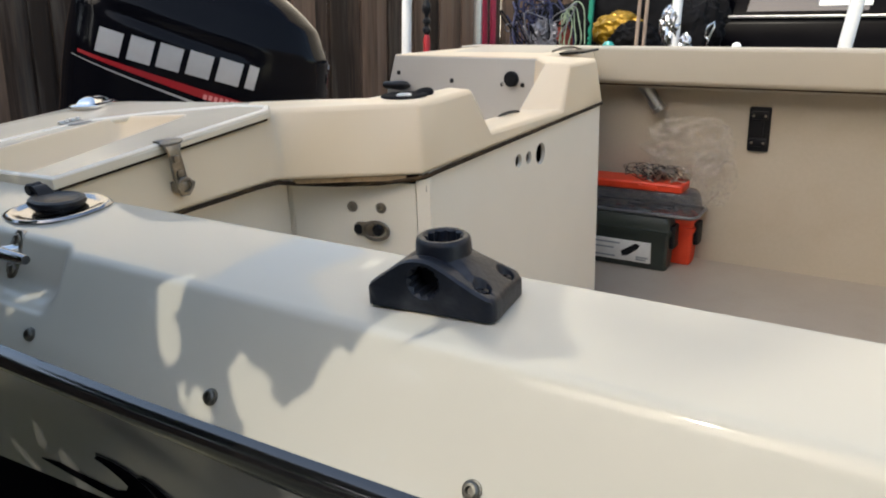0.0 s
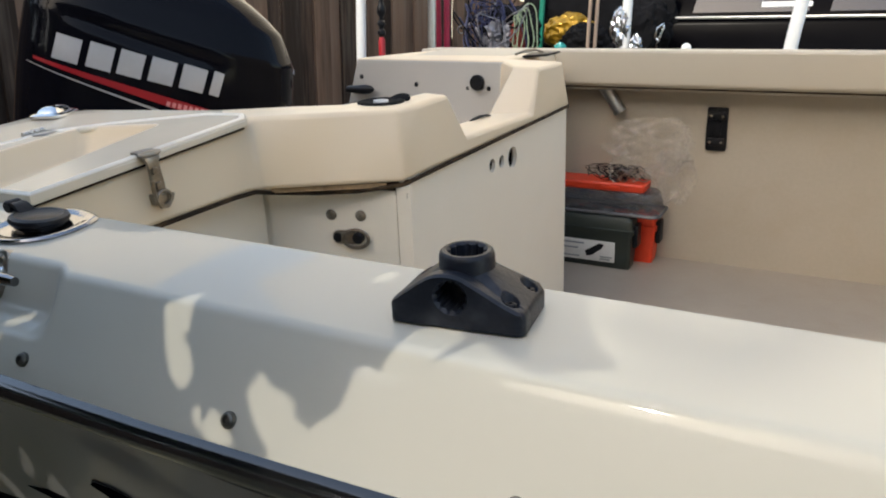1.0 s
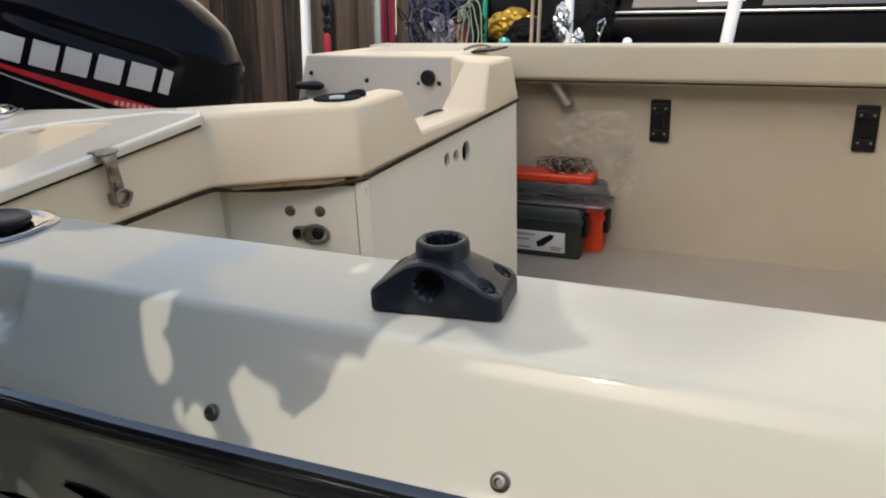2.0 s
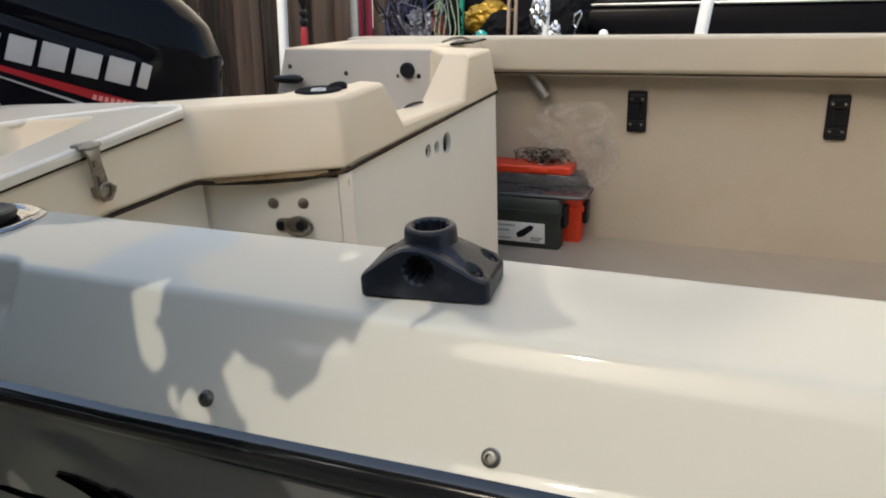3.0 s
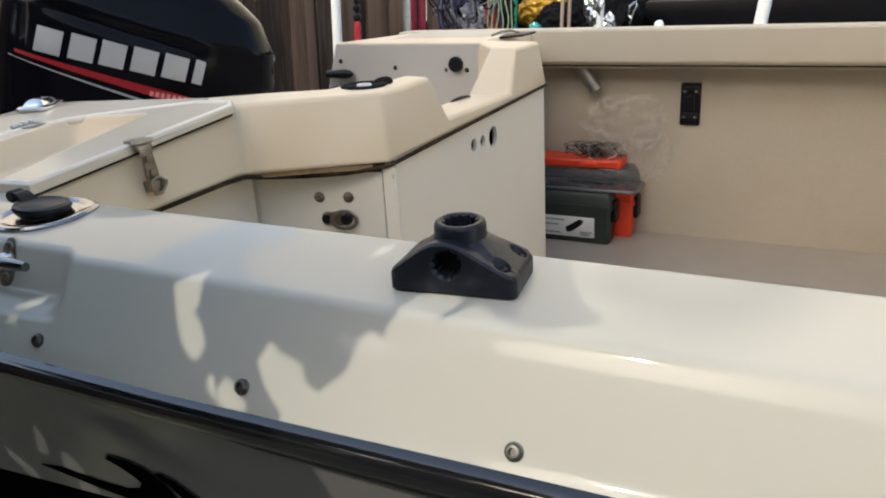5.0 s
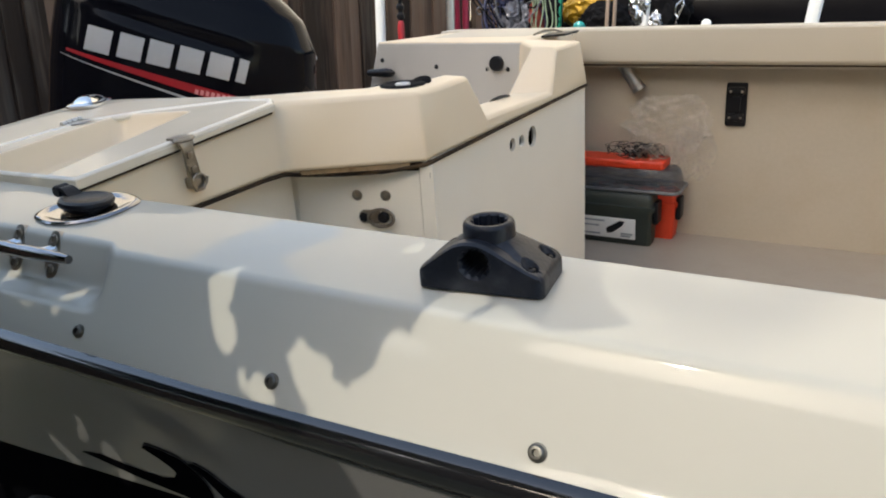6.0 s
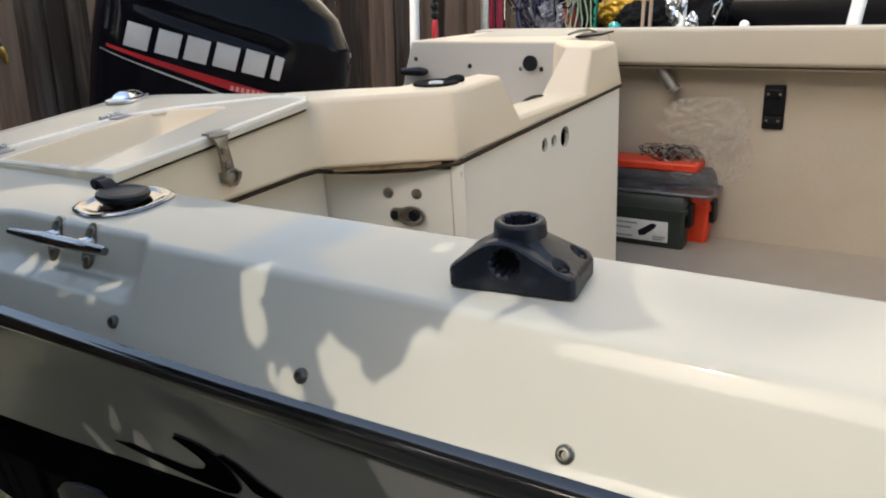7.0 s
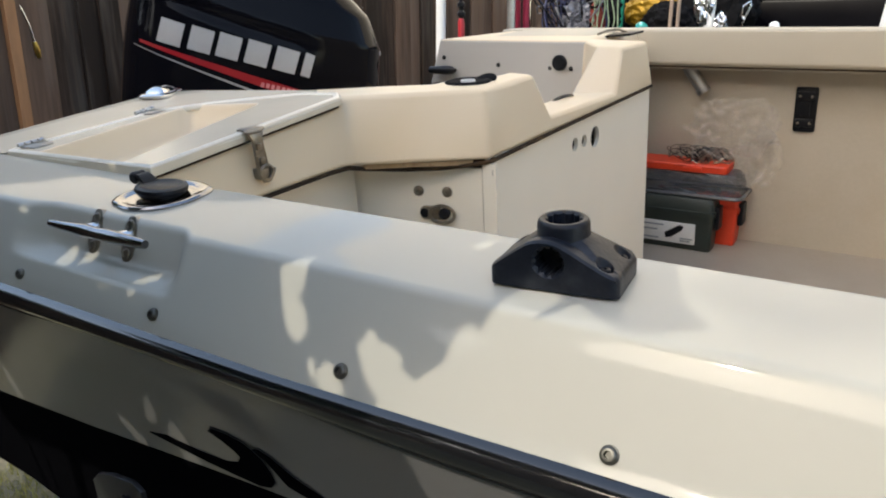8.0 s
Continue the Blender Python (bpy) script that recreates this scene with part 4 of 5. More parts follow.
ammo = can("ammo_box", -0.82, -0.5415, 2.272, 2.358, 0.950, AMMO, "dark olive plastic ammo box with a printed white label", 1)
bm = bmesh.new()
box(bm, (-0.790, 2.2705, 0.797), (-0.596, 2.280, 0.8665), 0.0006)
label = part("label", bm, PAPER, ammo, "white printed paper label")
bm = bmesh.new()
prism(bm, [(-0.688, 0.835), (-0.640, 0.866), (-0.625, 0.862), (-0.632, 0.848), (-0.665, 0.822), (-0.683, 0.818)], 0, 0.001, Matrix.Translation((-0.006, 2.2705, -0.006)) @ FACE)
part("printed_shape", bm, BLACK, label)
for x0, x1, z0 in ((-0.79, -0.70, 0.858), (-0.79, -0.72, 0.840), (-0.645, -0.605, 0.818), (-0.645, -0.612, 0.810), (-0.79, -0.715, 0.812)):
    bm = bmesh.new()
    box(bm, (x0 + 0.002, 2.2690, z0 - 0.006), (x1 + 0.002, 2.271, z0 - 0.001))
    part("print_bar", bm, GREYPRINT, label)
can("ammo_box", -0.775, -0.4905, 2.364, 2.447, 0.944, ORANGE, "bright orange plastic ammo box with a black latch", 1)
organiser = thing("tackle_box", "clear smoky plastic tackle box lid on the ammo boxes", "tackle box", BOAT)
bm = bmesh.new()
rows = [[(x, y, z) for x, y in rect_ring(-0.84 + g, -0.478 - g, 2.305 + g, 2.435 - g, 0.02)] for z, g in ((0.951, 0.0), (0.956, -0.010), (0.964, 0.0), (1.012, 0.008), (1.025, 0.018))]
skin(bm, rows, True, True)
part("lid", bm, SMOKE, organiser)
bm = bmesh.new()
tube(bm, [(x, y, 0.9565) for x, y in rect_ring(-0.848, -0.468, 2.297, 2.443, 0.026)], 0.0055, 6, True)
part("rim", bm, GREYPLAST, organiser)
case = thing("utility_case", "flat bright orange plastic case on the tackle box", "case", BOAT)
bm = bmesh.new()
rows = [[(x, y, z) for x, y in rect_ring(-0.84 + g, -0.522 - g, 2.32 + g, 2.42 - g, 0.012)] for z, g in ((1.0255, 0.004), (1.029, 0.0), (1.047, 0.0), (1.052, 0.004))]
skin(bm, rows, True, True)
body = part("body", bm, ORANGE, case)
bm = bmesh.new()
box(bm, (-0.66, 2.313, 1.030), (-0.60, 2.322, 1.044), 0.002)
part("catch", bm, ORANGE, case)
rng = random.Random(5)
wire = thing("wire_tangle", "loose tangle of dark steel leader wire", "wire", BOAT)
for k in range(13):
    bm = bmesh.new()
    cx, cy, r = rng.uniform(-0.68, -0.57), rng.uniform(2.35, 2.39), rng.uniform(0.02, 0.055)
    pts = []
    for i in range(70):
        a = i * 0.2 + k
        pts.append((cx + r * math.cos(a) * (1 + 0.2 * math.sin(3.1 * a)), cy + 0.6 * r * math.sin(a), 1.055 + 0.020 * (1 + math.sin(a * 1.7 + k))))
    tube(bm, pts, 0.0012, 5)
    part("coil", bm, STEEL if k % 2 else BLACK, wire)
bag = thing("plastic_bag", "crumpled clear plastic bag against the cockpit side", "plastic bag", BOAT)


def crumple(name, cx, cy, cz, rx, ry, rz, mat, parent, seed, amp=0.35, sub=5, sharp=1.0):
    bm = bmesh.new()
    bmesh.ops.create_icosphere(bm, subdivisions=sub, radius=1)
    off = Vector((seed * 3.1, seed * 1.7, seed))
    for v in bm.verts:
        p = v.co.copy()
        n1 = noise.ridged_multi_fractal(p * 1.7 + off, 1.0, 2.1, 4, 1.0, 2.0) - 1.0
        n2 = noise.noise(p * 5 + off)
        k = 1 + amp * 0.55 * n1 * sharp + amp * 0.3 * n2 + amp * (1 - sharp) * noise.noise(p * 1.9 + off)
        v.co = Vector((cx + p.x * rx * k, cy + p.y * ry * k, cz + p.z * rz * k))
    return part(name, bm, mat, parent, angle=22)


crumple("film", -0.535, 2.395, 1.165, 0.135, 0.040, 0.085, FILM, bag, 3, 0.6, 4, 0.06)
crumple("fold", -0.455, 2.40, 1.07, 0.06, 0.035, 0.09, FILM, bag, 8, 0.6, 4, 0.06)

# ---- outboard motor ----
TILT = BOAT @ Matrix.Translation((-1.35, 1.215, 1.5)) @ Matrix.Rotation(radians(47), 4, "Z") @ Matrix.Translation((-0.03, 0.0, 0)) @ Matrix.Rotation(radians(18), 4, "Y")
motor = thing("outboard_motor", "glossy black outboard motor tilted up, silver and red decals", "outboard motor", TILT)
PW = 3.4


def cowl_size(w):
    """Aft and fore ends and half width of the cowl at a height."""
    hs = (-0.36, -0.20, -0.05, 0.02, 0.10, 0.17, 0.20, 0.225, 0.25, 0.268)
    fore = (0.30, 0.328, 0.341, 0.340, 0.325, 0.281, 0.236, 0.188, 0.112, 0.02)
    aft = (-0.26, -0.288, -0.300, -0.302, -0.300, -0.294, -0.286, -0.275, -0.238, -0.16)
    half = (0.17, 0.195, 0.207, 0.210, 0.203, 0.178, 0.162, 0.140, 0.105, 0.05)
    return tuple(float(np.interp(w, hs, t)) for t in (aft, fore, half))


def cowl_y(x, w, off=0.0):
    a, f, h = cowl_size(w)
    c, r = (a + f) / 2, (f - a) / 2
    t = min(0.999, abs((x - c) / r))
    return SIDE_Y - h * (1 - t ** PW) ** (1 / PW) - off


SIDE_Y = 0.21


def smooth_row(w, n=72):
    a, f, h = cowl_size(w)
    c, r = (a + f) / 2, (f - a) / 2
    row = []
    for k in range(n):
        t = 2 * math.pi * k / n
        cx, sy = math.cos(t), math.sin(t)
        x = c + r * math.copysign(abs(cx) ** (2 / PW), cx)
        y = h * math.copysign(abs(sy) ** (2 / PW), sy)
        if y < 0 or y > 0:
            # a scooped shoulder that sinks towards its fore end
            line = 0.086 - 0.10 * (x + 0.17)
            g = math.exp(-((w - line - 0.012) / 0.014) ** 2) * ease(-0.26, -0.12, x) * ease(0.16, 0.05, x)
            y -= math.copysign(0.010 * g, y)
        row.append((x, SIDE_Y + y, w))
    return row


bm = bmesh.new()
ws = [-0.36, -0.28, -0.20, -0.12, -0.05, 0.0] + [0.02 + 0.008 * i for i in range(31)] + [0.268]
vs = skin(bm, [smooth_row(w) for w in ws], True)
bm.faces.new(vs[-1])
bm.faces.new(vs[0][::-1])
cowl = part("cowl", bm, COWL, motor, "glossy black engine cowl", angle=60)


def cowl_decal(name, pts, mat, label="", steps=6):
    """A four-cornered decal laid on the near side of the cowl."""
    bm = bmesh.new()
    (x0, w0), (x1, w1), (x2, w2), (x3, w3) = pts
    rows = []
    for i in range(steps + 1):
        t = i / steps
        bx, bw, tx, tw = x0 + (x1 - x0) * t, w0 + (w1 - w0) * t, x3 + (x2 - x3) * t, w3 + (w2 - w3) * t
        rows.append([(bx + (tx - bx) * s, cowl_y(bx + (tx - bx) * s, bw + (tw - bw) * s, 0.0022), bw + (tw - bw) * s) for s in (0, 0.25, 0.5, 0.75, 1)])
    skin(bm, rows)
    return part(name, bm, mat, cowl, label)


for x0, x1 in ((-0.214, -0.160), (-0.144, -0.092), (-0.080, -0.028), (-0.014, 0.040), (0.054, 0.108), (0.122, 0.145)):
    cowl_decal("brand_block", [(x0, 0.001), (x1, -0.001), (x1 + 0.004, 0.054), (x0 + 0.004, 0.057)], SILVER)
cowl_decal("red_stripe", [(-0.252, -0.012), (0.155, -0.062), (0.155, -0.036), (-0.252, -0.005)], RED, "red tapering stripe", 14)
cowl_decal("silver_stripe", [(-0.265, -0.0210), (0.06, -0.071), (0.06, -0.0645), (-0.265, -0.0195)], SILVER, "thin silver stripe", 12)
for k in range(9):
    x0 = 0.035 + 0.0125 * k
    cowl_decal("brand_block", [(x0, -0.047), (x0 + 0.008, -0.0482), (x0 + 0.009, -0.0365), (x0 + 0.001, -0.0355)], PINKISH, "", 2)
# thin metal wires that stand in for bright glints at the fore edge
for k in range(4):
    w = 0.085 + 0.022 * k
    bm = bmesh.new()
    pts = []
    for i in range(7):
        v = w + 0.030 * i / 6 + 0.003 * math.sin(i * 1.7 + k)
        a, f, h = cowl_size(v)
        pts.append((f - 0.0035, SIDE_Y - 0.085 + 0.016 * k + 0.007 * i, v))
    tube(bm, pts, [0.0008, 0.0014, 0.002, 0.002, 0.0018, 0.0014, 0.0008], 6)
    part("glint_wire", bm, SATIN, cowl)
bm = bmesh.new()
box(bm, (-0.10, SIDE_Y - 0.10, -0.85), (0.12, SIDE_Y + 0.10, -0.35), 0.04, None, 3)
leg = part("leg", bm, COWL, motor)
bm = bmesh.new()
box(bm, (-0.2, SIDE_Y - 0.10, -0.88), (0.14, SIDE_Y + 0.10, -0.86), 0.004)
part("plate", bm, COWL, leg)
bm = bmesh.new()
tube(bm, [(0.18, SIDE_Y, -1.05), (0.1, SIDE_Y, -1.05), (-0.05, SIDE_Y, -1.05), (-0.16, SIDE_Y, -1.05)], [0.01, 0.05, 0.055, 0.03], 16)
part("gearcase", bm, COWL, leg)
bm = bmesh.new()
box(bm, (-0.02, SIDE_Y - 0.012, -1.05), (0.10, SIDE_Y + 0.012, -0.86), 0.004)
part("strut", bm, COWL, leg)
bm = bmesh.new()
box(bm, (0.08, SIDE_Y - 0.14, -0.55), (0.34, SIDE_Y + 0.14, -0.30), 0.03)
part("clamp_bracket", bm, COWL, motor)

# ---- yard behind ----
fence = thing("fence", "dark weathered brown wooden board fence", "fence", pose(-2.72, 0, 0, -1.5, 0, 0))
rng = random.Random(11)
y, proud = -5.0, False
while y < 9.6:
    w = rng.uniform(0.125, 0.15)
    bm = bmesh.new()
    proud = not proud
    g = (0.018 if proud else 0.0) + rng.uniform(-0.004, 0.004)
    box(bm, (g, y - (0.012 if proud else 0.0), 0.22), (g + 0.016, y + w - rng.uniform(0.002, 0.008) + (0.010 if proud else 0.0), 2.02 + rng.uniform(-0.012, 0.012)))
    bmesh.ops.rotate(bm, cent=(0, y, 1.2), matrix=Matrix.Rotation(rng.uniform(-0.006, 0.006), 3, "X"), verts=bm.verts)
    part("board", bm, FENCE, fence)
    y += w
for z in (0.36, 0.95, 1.6):
    bm = bmesh.new()
    box(bm, (-0.065, -5.0, z), (-0.018, 9.6, z + 0.09))
    part("rail", bm, FENCE, fence)
for k in range(8):
    bm = bmesh.new()
    box(bm, (-0.155, -4.8 + 2.0 * k, -0.05), (-0.068, -4.71 + 2.0 * k, 1.95))
    part("post", bm, FENCE, fence)
# unseen wall added to dim the sky light on hull and gunwale slope
bm = bmesh.new()
box(bm, (-2.4, -3.4, 0), (7.0, -3.2, 4.0))
tagged(part("sky_block_wall", bm, SIDING), "unseen dull brown wall added to block near-side sky light", "wall", kind="structure")
# first strip is coloured orange in place of a sun streak
for y in (1.268, 1.62):
    bm = bmesh.new()
    box(bm, (0.024, y, 0.02), (0.05, y + (0.038 if y < 1.5 else 0.055), 1.84))
    part("batten", bm, SUNSTREAK if y < 1.5 else FENCE, fence, "orange strip on the fence that stands in for a sun streak" if y < 1.5 else "")


def bar(name, label, category, p, q, r, mat, n=14):
    it = thing(name, label, category)
    bm = bmesh.new()
    tube(bm, [p, q], r, n)
    part("shaft", bm, mat, it)
    return it


def lean(base, t0, t1, grow=1.0):
    """A point further up or down the line through two points."""
    a, b = Vector(base), Vector(t0)
    return a + (b - a) * t1


# poles and rods that lean behind the far side
bar("white_pole", "white painted metal pole behind the boat", "pole", (-2.33, 3.36, 0.0), (-2.27, 3.40, 2.6), 0.026, WHITE)
bar("steel_pole", "grey metal pole behind the boat", "pole", (-2.12, 3.80, 0.0), (-2.10, 3.82, 2.6), 0.024, ALU)
bar("leaning_pole", "white leaning metal pole beside the black van", "pole", (-0.455, 3.72, 0.0), (-0.115, 3.72, 2.6), 0.029, WHITE)


def rod(x, y, mat, tilt=0.0):
    it = thing("fishing_rod", "upright fishing rod with coloured grip and reel", "fishing rod", pose(x, y, 0, 0, tilt, 0), "fishing rods")
    bm = bmesh.new()
    top = 1.58 if mat == RED else 2.30
    lathe(bm, [(0.012, 0.9), (0.018, 0.92), (0.018, top), (0.012, top + 0.02)], None, 12)
    part("grip", bm, mat, it)
    bm = bmesh.new()
    lathe(bm, [(0.008, top + 0.02), (0.006, top + 0.6), (0.003, 3.0)], None, 8)
    part("blank", bm, BLACK, it)
    if mat != RED:
        bm = bmesh.new()
        lathe(bm, [(0.016, 0.01), (0.012, 0.9)], None, 10)
        part("butt", bm, BLACK, it)
        return it
    bm = bmesh.new()
    lathe(bm, [(0.010, 1.60), (0.021, 1.615), (0.021, 1.63), (0.012, 1.64), (0.012, 1.65), (0.021, 1.66), (0.021, 1.675), (0.011, 1.685), (0.011, 1.70), (0.023, 1.72), (0.023, 1.75), (0.012, 1.77), (0.012, 1.80)], None, 14)
    part("reel_seat", bm, BLACK, it)
    bm = bmesh.new()
    lathe(bm, [(0.02, -0.02), (0.045, -0.015), (0.045, 0.015), (0.02, 0.02)], Matrix.Translation((0.03, -0.03, 1.83)) @ pose(0, 0, 0, 90, 0, 40), 18)
    part("reel", bm, GREYPLAST, it)
    bm = bmesh.new()
    lathe(bm, [(0.016, 0.01), (0.012, 0.9)], None, 10)
    part("butt", bm, BLACK, it)
    return it


rod(-2.19, 3.40, RED, 0.5)
rod(-2.125, 3.95, CRIMSON, -0.6)
rod(-2.088, 3.93, CRIMSON, 0.4)

# gear rack with nets, bags and tools
rack = thing("gear_rack", "dark metal rack crowded with fishing gear", "rack")
bm = bmesh.new()
box(bm, (-2.2, 4.3, 1.40), (-0.9, 5.4, 1.44), 0.004)
part("shelf", bm, BLACK, rack)
for x in (-2.17, -0.93):
    for y in (4.33, 5.37):
        bm = bmesh.new()
        box(bm, (x - 0.02, y - 0.02, 0), (x + 0.02, y + 0.02, 1.40))
        part("leg", bm, BLACK, rack)
rng = random.Random(21)


def net(x, y, w, h, mat, label):
    it = thing("landing_net", label, "net", pose(x, y, 1.44, 0, 0, 0), "nets")
    bm = bmesh.new()
    tube(bm, [(w * math.cos(a), 0.02 * math.sin(3 * a), h + h * math.sin(a)) for a in [2 * math.pi * i / 28 for i in range(28)]], 0.009, 6, True)
    part("hoop", bm, mat, it)
    bm = bmesh.new()
    for k in range(-4, 5):
        u = k / 4.6
        s = math.sqrt(1 - u * u)
        tube(bm, [(w * u, 0.0, h - h * s), (w * u * 0.9, -0.05, h), (w * u, 0, h + h * s)], 0.0035, 4)
        tube(bm, [(-w * s, 0.0, h + h * u), (0, -0.05, h + h * u), (w * s, 0, h + h * u)], 0.0035, 4)
    part("mesh", bm, mat, it)
    return it


net(-2.07, 4.42, 0.13, 0.21, NETBLUE, "blue cord landing net in a hoop")
it = thing("netting", "dark tangled fishing net heaped on the rack", "net")
for k in range(26):
    bm = bmesh.new()
    cx, cy, cz, r = rng.uniform(-2.16, -1.86), rng.uniform(4.34, 4.5), rng.uniform(1.50, 1.72), rng.uniform(0.05, 0.15)
    p, q = rng.uniform(0, 6), rng.uniform(0.6, 1.6)
    tube(bm, [(cx + r * math.cos(a + p), cy + 0.03 * math.sin(2 * a), max(1.45, cz + r * q * math.sin(a) + 0.02 * math.sin(3 * a + p))) for a in [2 * math.pi * i / 22 for i in range(22)]], rng.uniform(0.003, 0.007), 5, True)
    part("cord", bm, (NETBLUE, BLACKCLOTH, BLACKCLOTH, SILVERBAG)[k % 4], it)
it = thing("gear_bag", "black cloth bag behind the netting", "bag")
crumple("sack", -1.98, 4.62, 1.60, 0.19, 0.10, 0.17, BLACKCLOTH, it, 22, 0.35, 5)
it = thing("gear_bag", "shiny gold foil bag on the gear rack", "bag")
crumple("sack", -1.70, 4.95, 1.60, 0.17, 0.10, 0.12, GOLD, it, 4, 0.3, 5)
it = thing("gear_bag", "crumpled silver-grey plastic bag on the gear rack", "bag")
crumple("sack", -1.97, 4.40, 1.58, 0.095, 0.06, 0.10, SILVERBAG, it, 6, 0.5, 5)
it = thing("gear_bag", "dark red cloth bag on the gear rack", "bag")
crumple("sack", -1.855, 4.42, 1.55, 0.05, 0.05, 0.12, CLOTHRED, it, 7, 0.4, 4)
it = thing("gear_bag", "black cloth bag on the gear rack", "bag")
crumple("sack", -1.52, 4.75, 1.53, 0.16, 0.10, 0.13, BLACKCLOTH, it, 9, 0.35, 5)
it = thing("gear_bag", "black cloth bag on the gear rack", "bag")
crumple("sack", -1.22, 4.9, 1.62, 0.18, 0.12, 0.2, BLACKCLOTH, it, 12, 0.35, 5)
# dark backdrop added to close the bright gap between the bags
it = thing("tarpaulin", "black bundled sheet added as a dark backdrop behind the gear", "tarpaulin")
crumple("sheet", -1.62, 5.24, 1.76, 0.52, 0.12, 0.36, BLACKCLOTH, it, 31, 0.25, 5)
it = thing("rope_coil", "pale green rope hanging in loose loops", "rope")
for k in range(5):
    bm = bmesh.new()
    cx, w, h, ph = -1.835 + 0.016 * k, 0.018 + 0.011 * k, 0.10 + 0.016 * k, rng.uniform(0, 6)
    tube(bm, [(cx + w * math.cos(a) + 0.008 * math.sin(3 * a + ph), 4.36 + 0.012 * k, 1.60 + h * math.sin(a) + 0.012 * math.sin(2 * a + ph)) for a in [2 * math.pi * i / 30 for i in range(30)]], 0.0042, 6, True)
    part("loop", bm, ROPE, it)
it = bar("green_rod", "green plastic rod standing in the gear", "rod", (-1.97, 5.10, 1.44), (-1.95, 5.12, 2.2), 0.018, GREEN)
it = thing("lure", "faceted teal plastic lure", "lure")
crumple("float", -1.66, 4.66, 1.50, 0.040, 0.035, 0.05, TEAL, it, 2, 0.35, 2)
for x, y in ((-1.465, 4.6), (-1.42, 4.6)):
    bar("wooden_handle", "pale wooden tool handle on the gear rack", "handle", (x, y, 1.44), (x + 0.01, y + 0.02, 2.0), 0.011, HANDLE)
post = bar("silver_post", "white metal post wrapped in silver foil", "post", (-1.175, 4.38, 1.44), (-1.155, 4.38, 2.3), 0.027, WHITE)
crumple("foil", -1.20, 4.37, 1.63, 0.05, 0.045, 0.10, FOIL, post, 15, 0.6, 4)
crumple("foil", -1.105, 4.36, 1.53, 0.03, 0.03, 0.06, FOIL, post, 16, 0.6, 4)
hookp = thing("snap_hook", "small bright steel snap hook", "hook", pose(-0.978, 4.32, 1.44))
bm = bmesh.new()
tube(bm, [(0, 0, 0), (0, 0, 0.10), (0.02, 0, 0.16), (0.035, 0, 0.19), (0.03, 0, 0.21), (0.0, 0, 0.19), (-0.012, 0, 0.14), (0.01, 0, 0.12)], 0.008, 8)
part("bend", bm, CHROME, hookp)

# black van
van = thing("van", "glossy black van with a bright window trim", "van", pose(0, 5.2, 0))
bm = bmesh.new()
prof = [(0.0, 0.35), (0.0, 1.2), (0.03, 1.64), (0.05, 1.67), (1.75, 1.67), (1.78, 1.2), (1.78, 0.35)]
rows = [[(x, y, z) for y, z in prof] for x in (-1.25, 3.6)]
skin(bm, rows, True, True)
body = part("body", bm, DARK, van)
bm = bmesh.new()
prof = [(0.07, 1.67), (0.33, 2.25), (0.42, 2.32), (1.5, 2.32), (1.6, 2.25), (1.72, 1.67)]
rows = [[(x, y, z) for y, z in prof] for x in (-1.16, 3.4)]
skin(bm, rows, True, True)
part("cabin", bm, DARK, van)
for x0, x1 in ((-1.02, -0.30), (-0.215, 2.0)):
    bm = bmesh.new()
    skin(bm, [[(x0 + 0.03, 0.086, 1.715), (x1, 0.086, 1.715)], [(x0 + 0.10, 0.259, 2.10), (x1, 0.259, 2.10)]])
    part("window", bm, VANGLASS, van, "dark tinted window")
bm = bmesh.new()
skin(bm, [[(-0.575, 0.098, 1.745), (-0.575, 0.110, 1.775)], [(-0.285, 0.098, 1.745), (-0.285, 0.110, 1.775)]])
part("sticker", bm, PAPER, van, "pale yellowish paper sticker in the window")
bm = bmesh.new()
box(bm, (-1.18, 0.030, 1.674), (3.4, 0.062, 1.692), 0.005)
part("window_trim", bm, ALU, van, "bright window trim")
for x in (-0.6, 2.6):
    for y in (0.02, 1.52):
        bm = bmesh.new()
        lathe(bm, [(0.20, 0), (0.33, 0.0), (0.36, 0.04), (0.36, 0.20), (0.33, 0.24), (0.20, 0.24)], Matrix.Translation((x, y + 0.24, 0.36)) @ pose(0, 0, 0, 90, 0, 0), 32)
        wheel = part("wheel", bm, BLACK, van)
        bm = bmesh.new()
        lathe(bm, [(0.20, 0.02), (0.19, 0.05), (0.05, 0.06), (0.05, 0.18), (0.19, 0.22)], Matrix.Translation((x, y + 0.24, 0.36)) @ pose(0, 0, 0, 90, 0, 0), 24)
        part("rim", bm, ALU, wheel)
knobp = thing("white_ball", "small white ball knob on a post", "knob", pose(-0.755, 4.0, 0))
bm = bmesh.new()
lathe(bm, [(0.010, 0), (0.010, 1.505), (0.014, 1.510), (0.021, 1.520), (0.0245, 1.533), (0.021, 1.548), (0.012, 1.556), (0.004, 1.558)], None, 18)
part("post", bm, WHITE, knobp)

# grass at the foot of the fence
rng = random.Random(41)
verts, faces = [], []
for k in range(5200):
    x, y = rng.uniform(-2.80, -2.0), rng.uniform(0.1, 1.7)
    h, a, b = rng.uniform(0.02, 0.065), rng.uniform(0, 6.28), rng.uniform(-0.03, 0.03)
    dx, dy = 0.0028 * math.cos(a), 0.0028 * math.sin(a)
    i = len(verts)
    verts += [(x - dx, y - dy, -0.004), (x + dx, y + dy, -0.004), (x + b, y + rng.uniform(-0.03, 0.03), h)]
    faces.append((i, i + 1, i + 2))
me = bpy.data.meshes.new("grass")
